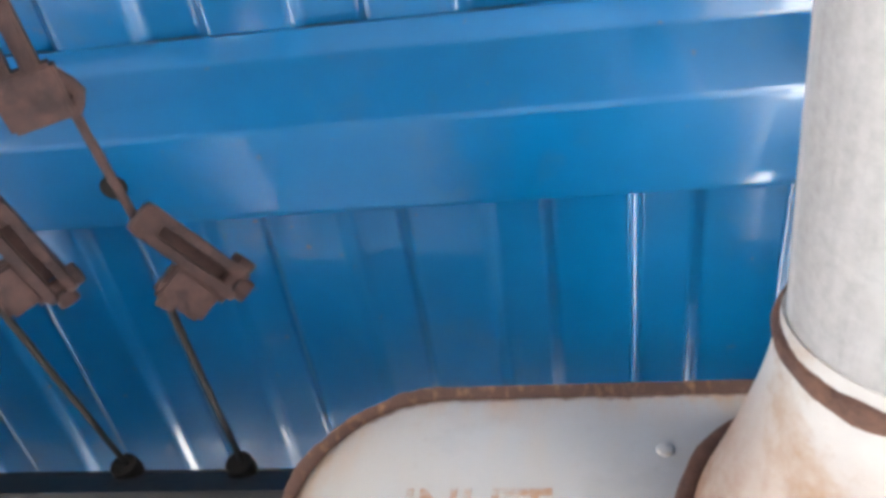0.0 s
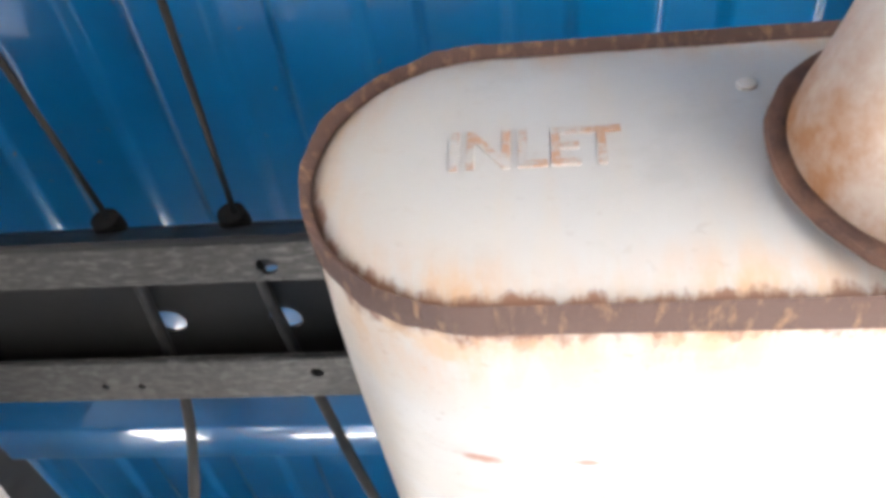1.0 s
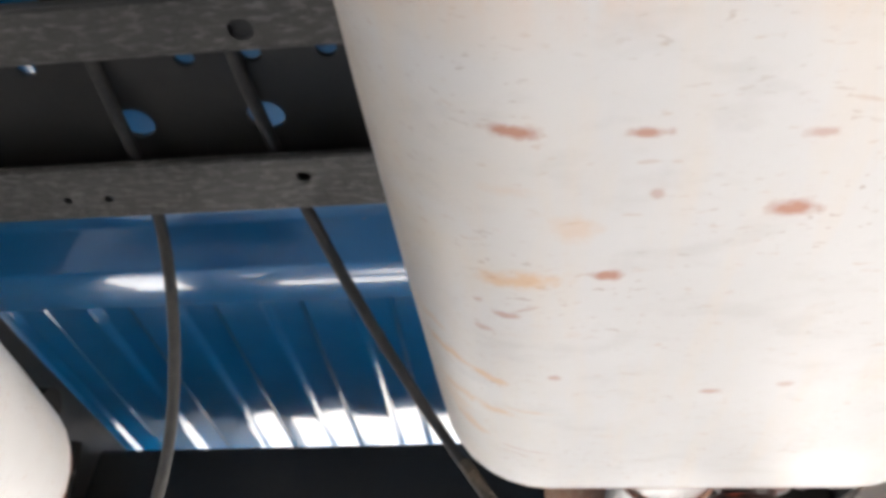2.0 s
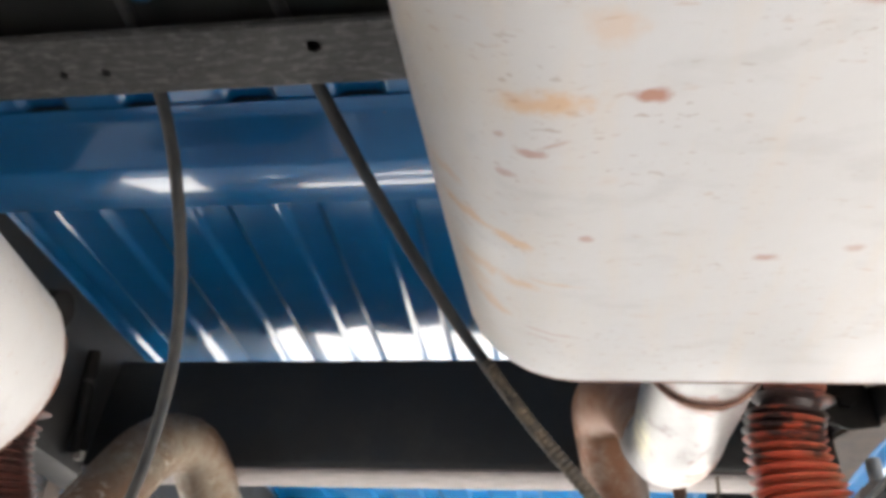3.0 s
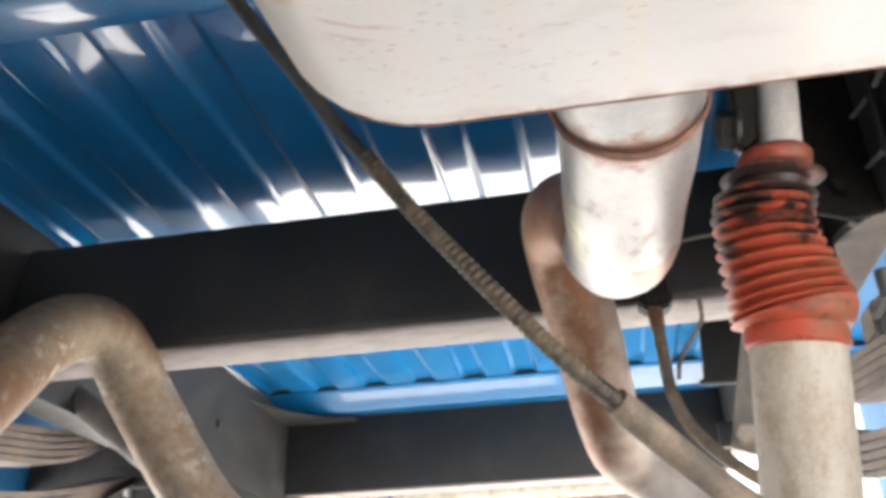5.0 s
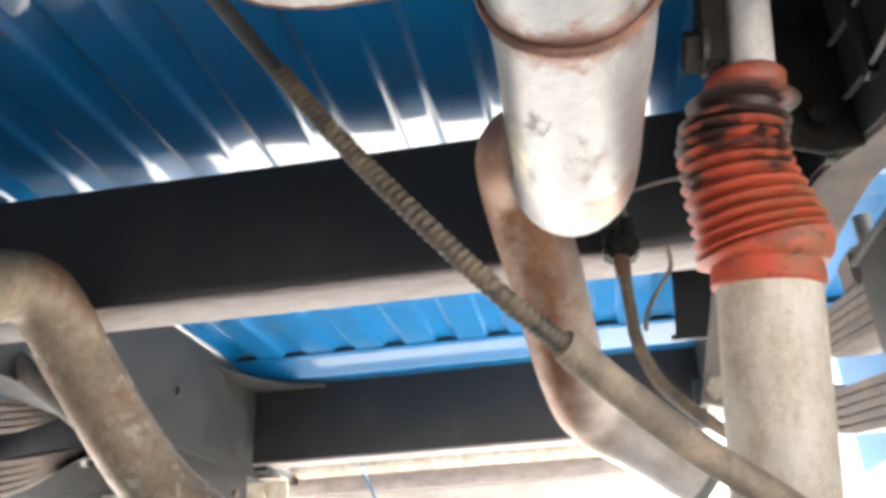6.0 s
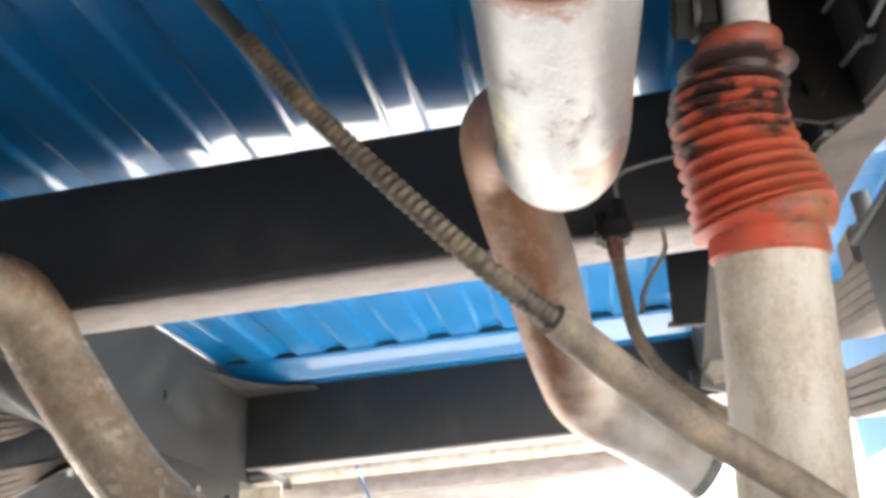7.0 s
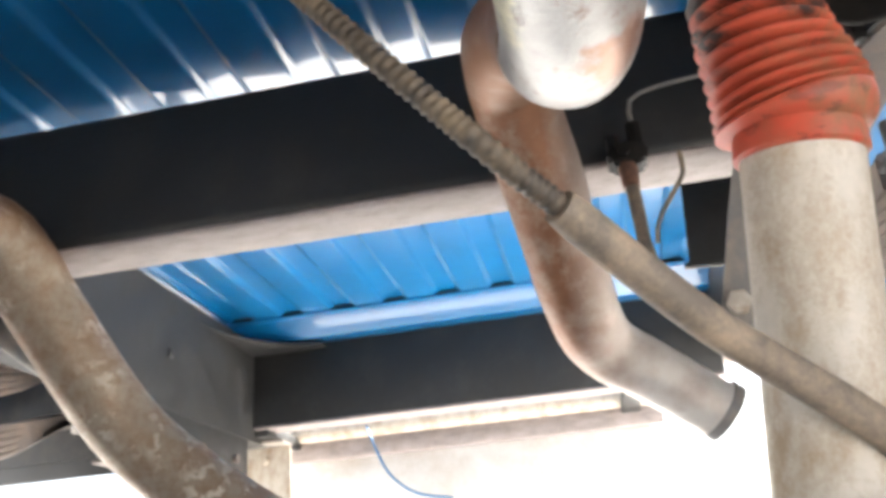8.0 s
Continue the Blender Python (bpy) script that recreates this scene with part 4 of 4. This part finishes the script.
# ---- leaf springs and brackets ----
def build_leaf_spring(side):
    x = MID + side * 0.635
    sp = thing("leaf_spring", (x, 1.4, 0.5), "stacked dark steel leaf spring pack, dusty and rust-tinged", "leaf spring", "leaf springs")
    for low, n in ((-0.066, 5), (0.034, 5)):
        for k in range(n):
            z = low + 0.0115 * k
            run = [(-0.45 + 0.03 * (n - k), z + 0.06), (-0.2, z + 0.0), (0.1, z + 0.035), (0.30, z + 0.072), (0.62 - 0.03 * (n - k), z + 0.16)]
            bm = bmesh.new()
            line = curve([(0, a, b) for a, b in run], 0.04)
            rows = [[bm.verts.new((dx, p.y, p.z + dz)) for dx, dz in ((-0.035, 0), (0.035, 0), (0.035, 0.0095), (-0.035, 0.0095))] for p in line]
            for a, b in zip(rows, rows[1:]):
                for i in range(4):
                    bm.faces.new((a[i], a[(i + 1) % 4], b[(i + 1) % 4], b[i]))
            bm.faces.new(rows[0][::-1])
            bm.faces.new(rows[-1])
            bmesh.ops.bevel(bm, geom=[e for e in bm.edges if abs((e.verts[0].co - e.verts[1].co).y) > 0.01], offset=0.002, segments=1, affect="EDGES")
            part("leaf", bm, spring_steel, sp)
    part("hanger", box((-side * 0.17, 0.50, 0.10), (side * 0.02, 0.512, 0.145), 0.003), black_paint, sp, "black hanger bar to the rail")
    part("u_bolt", tube([(0.0, 0.075, 0.165), (0.0, 0.075, 0.185), (0.0, 0.075, 0.212)], 0.0105, 14), grey_steel, sp, "grey threaded bolt end")
    part("nut", tube([(0.0, 0.075, 0.160), (0.0, 0.075, 0.168), (0.0, 0.075, 0.178)], 0.0155, 6), spring_steel, sp)
    part("clamp_plate", slab([(-0.034, 0.122), (-0.034, 0.160), (-0.026, 0.168), (0.034, 0.168), (0.034, 0.122)], 0.050, 0.100, 0.003), spring_steel, sp, "dusty brown steel clamp plate")
    part("bump_stop", box((-0.036, -0.10, 0.028), (0.040, 0.030, 0.134), 0.008), rubber, sp, "black rubber bump stop block")
    part("bump_plate", box((-0.040, -0.11, 0.134), (0.044, 0.036, 0.141), 0.002), black_paint, sp)
    return sp


build_leaf_spring(1)
build_leaf_spring(-1)


def build_arm():
    a = thing("brake_line", (0.331, 1.15, 0.66), "thin grey steel brake lines clipped to the chassis rail", "brake line")
    for dz in (0.0, 0.055):
        part("line", tube([(0, -0.14, 0.0 + dz), (0, -0.05, 0.006 + dz), (0, 0.05, 0.03 + dz), (0, 0.14, 0.05 + dz)], 0.0025, 8), grey_steel, a)
    for y in (-0.06, 0.07):
        part("clip", box((-0.005, y - 0.006, -0.004), (0.004, y + 0.006, 0.09), 0.001), black_paint, a)
    g = thing("hanger_plate", (0.225, 1.33, 0.56), "grey tapered steel hanger plate below the rail", "bracket", "brackets")
    bm = bmesh.new()
    outline = [(-0.028, -0.085), (0.0, -0.095), (0.055, 0.02), (0.06, 0.072), (0.015, 0.072), (0.0, 0.02)]
    low, top = ([bm.verts.new((x, y, z)) for x, z in outline] for y in (-0.004, 0.004))
    bm.faces.new(low)
    bm.faces.new(top[::-1])
    for k in range(6):
        bm.faces.new((low[k], low[(k + 1) % 6], top[(k + 1) % 6], top[k]))
    part("plate", bm, grey_steel, g)
    part("nut", lathe([(0.009, 0), (0.011, 0.002), (0.011, 0.010), (0.006, 0.012)], 6), shock_paint, g, "pale hexagon nut").matrix_basis = pose(-0.012, -0.005, -0.075, 90, 0, 0)


build_arm()


def build_rail_hose():
    """A short upright hose held to the far rail by a clip and a bolt."""
    h = thing("brake_hose", (RAIL_LEFT + 0.010, 1.255, 0.70), "black brake hose running down the chassis rail", "brake hose")
    part("hose", tube([(0.0, -0.012, 0.075), (0.0, -0.004, 0.03), (0.001, 0.004, -0.02), (0.001, 0.010, -0.066)], 0.0085, 16), dark_steel, h)
    part("clip", tube([(0.0, -0.004, 0.026), (0.0, -0.003, 0.030), (0.0, -0.005, 0.036)], 0.0102, 16), black_paint, h)
    part("bolt", tube([(0.004, 0.012, -0.068), (0.009, 0.012, -0.068), (0.013, 0.012, -0.068)], 0.007, 6), grey_steel, h, "grey bolt head")


build_rail_hose()


def build_strut():
    s = thing("suspension_strut", (-0.62, 1.5, 0.61), "grey steel strut leaning beside the tail pipe", "strut")
    part("bar", tube([(-0.13, 0.0, 0.10), (0.0, 0.0, 0.0), (0.12, 0.0, -0.09)], 0.019, 16), grey_steel, s)
    part("eye", tube([(0.12, -0.03, -0.09), (0.12, 0, -0.09), (0.12, 0.03, -0.09)], 0.026, 18), black_paint, s)


build_strut()


# ---- brake junction on the deep crossmember ----
def build_junction():
    j = thing("brake_hose", (0.146, 1.295, 0.622), "dusty brown brake hose hanging from a black junction block", "brake hose")
    part("junction_block", slab([(-0.020, -0.006), (-0.024, 0.002), (-0.018, 0.014), (0.004, 0.018), (0.014, 0.010), (0.012, -0.005), (0.0, -0.009)], -0.012, 0.014, 0.003), dark_steel, j, "black junction block")
    for x, y, z, tall in ((-0.016, -0.004, 0.010, 0.014), (0.004, -0.005, 0.015, 0.020)):
        part("fitting", tube([(x, y, z), (x, y, z + tall * 0.5), (x, y, z + tall)], 0.0062, 6), dark_steel, j, "black hexagon line fitting")
    part("bolt", tube([(-0.008, -0.018, 0.005), (-0.008, -0.014, 0.005), (-0.008, -0.010, 0.005)], 0.006, 6), dark_steel, j)
    hose = part("hose", tube([(-0.006, -0.002, -0.004), (-0.005, -0.012, -0.058), (-0.003, -0.020, -0.102), (0.010, -0.030, -0.141), (0.029, -0.040, -0.167), (0.050, -0.050, -0.189), (0.085, -0.06, -0.215)], 0.0062, 12), sheath, j)
    part("collar", tube([(-0.006, -0.002, -0.002), (-0.006, -0.005, -0.016), (-0.006, -0.008, -0.030)], lambda u: 0.0092 - 0.002 * u, 12), rust, hose, "rusty hose collar")
    part("metal_line", tube([(0.004, -0.005, 0.034), (0.006, -0.005, 0.060), (0.035, -0.002, 0.072), (0.09, 0.0, 0.078)], 0.0022, 8), grey_steel, j, "thin steel line")
    part("clip_wire", tube([(0.040, -0.004, 0.0), (0.040, -0.004, -0.020), (0.032, -0.005, -0.034), (0.018, -0.005, -0.053), (0.010, -0.005, -0.068), (0.007, -0.005, -0.084)], 0.0022, 8), sheath, j, "thin loose wire")


build_junction()


# ---- rear of the truck ----
def build_bumper():
    b = thing("rear_bumper", (-0.25, 2.52, 0.60), "weathered rear bumper of pale and brown steel bars", "bumper")
    part("upper_bar", tube([(-0.46, 0, 0.065), (0.0, 0, 0.065), (0.46, 0, 0.065)], 0.022, 16, 0.1), shock_paint, b, "pale dusty round bar")
    part("middle_bar", box((-0.47, 0.0, 0.0), (0.47, 0.05, 0.045), 0.006), flange_paint, b, "brown dusty flat bar")
    part("lower_plate", box((-0.44, 0.02, -0.22), (0.44, 0.03, 0.0), 0.003), pale_steel, b, "grey weathered plate")
    for x in (-0.40, 0.40):
        part("stay", box((x - 0.02, -0.20, 0.03), (x + 0.02, 0.01, 0.055), 0.003), black_paint, b)
    w = thing("loose_wire", (-0.46, 2.47, 0.655), "thin grey-blue wire hanging from the bumper bar", "wire")
    part("wire", tube([(0, 0.03, 0.01), (0.02, 0, -0.03), (0.06, -0.01, -0.11), (0.12, -0.01, -0.158), (0.2, 0, -0.175)], 0.003, 8), dusty_blue, w)
    k = thing("lamp_bracket", (-0.70, 2.40, 0.60), "pale folded steel lamp bracket with bolts", "bracket", "brackets")
    part("plate", box((-0.06, 0, -0.10), (0.09, 0.006, 0.02), 0.002), shock_paint, k)
    part("fold", box((-0.06, -0.05, 0.02), (0.09, 0.006, 0.026), 0.002), grey_steel, k)
    for x in (-0.03, 0.03):
        part("bolt", tube([(x, -0.016, -0.01), (x, -0.008, -0.01), (x, 0.0, -0.01)], 0.010, 6), shock_paint, k)


build_bumper()


def build_plug():
    p = part("drain_plug", lathe([(0.008, -0.004), (0.010, -0.002), (0.010, 0.002), (0.006, 0.003)], 20), dark_steel)
    p.location = (-0.2535, 0.264, BED_Z - 0.0395)
    tagged(p, "black rubber drain plug in the blue cross sill", "plug")


build_plug()


# ---- rear wheels ----
def build_axle():
    """The ends of the rear axle with a wheel on each, unseen, added to block side light."""
    axle = thing("rear_axle", (-0.2, 1.16, 0.32), "unseen rear axle ends with black rubber wheels, added to carry the truck and block side light", "axle")
    tyre = [(0.205, -0.085), (0.24, -0.094), (0.285, -0.092), (0.312, -0.078), (0.319, -0.05), (0.320, 0.0), (0.319, 0.05), (0.312, 0.078), (0.285, 0.092), (0.24, 0.094), (0.205, 0.085)]
    rim = [(0.06, 0.02), (0.13, 0.035), (0.17, 0.02), (0.19, 0.088), (0.206, 0.09), (0.206, -0.09), (0.19, -0.088), (0.06, -0.03)]
    for side in (-1, 1):
        hub = part("wheel_hub", lathe([(0.05, -0.10), (0.07, -0.09), (0.07, 0.02), (0.04, 0.05)], 32), grey_steel, axle, "grey steel wheel hub")
        hub.matrix_basis = pose(side * 0.80, 0, 0, 0, 90 * side, 0)
        part("tyre", lathe(tyre, 64), rubber, hub, "worn black rubber tyre")
        part("rim", lathe(rim, 48), grey_steel, hub, "dull grey steel rim")


build_axle()


def build_mud_flap():
    """A dark panel behind the wheel with a turned lower edge and a stay."""
    f = thing("mud_flap", (-0.86, 1.93, 0.62), "dusty dark mud flap hanging behind the rear wheel", "mud flap")
    part("panel", box((-0.195, 0.0, -0.075), (0.190, 0.006, 0.095), 0.002), rubber, f)
    part("lower_panel", box((-0.195, 0.006, -0.105), (0.190, 0.012, -0.02), 0.002), black_paint, f, "dusty grey lower panel")
    part("turned_edge", tube([(-0.195, 0.004, -0.02), (0.0, 0.002, -0.016), (0.190, 0.0, -0.01)], 0.004, 8, 0.05), grey_steel, f, "grey turned edge")
    part("stay", box((0.03, -0.012, -0.03), (0.042, 0.0, 0.02), 0.002), pale_steel, f, "short pale steel stay")
    part("hanger", box((-0.195, 0.0, 0.09), (0.205, 0.016, 0.106), 0.002), black_paint, f, "black hanger bar")


build_mud_flap()
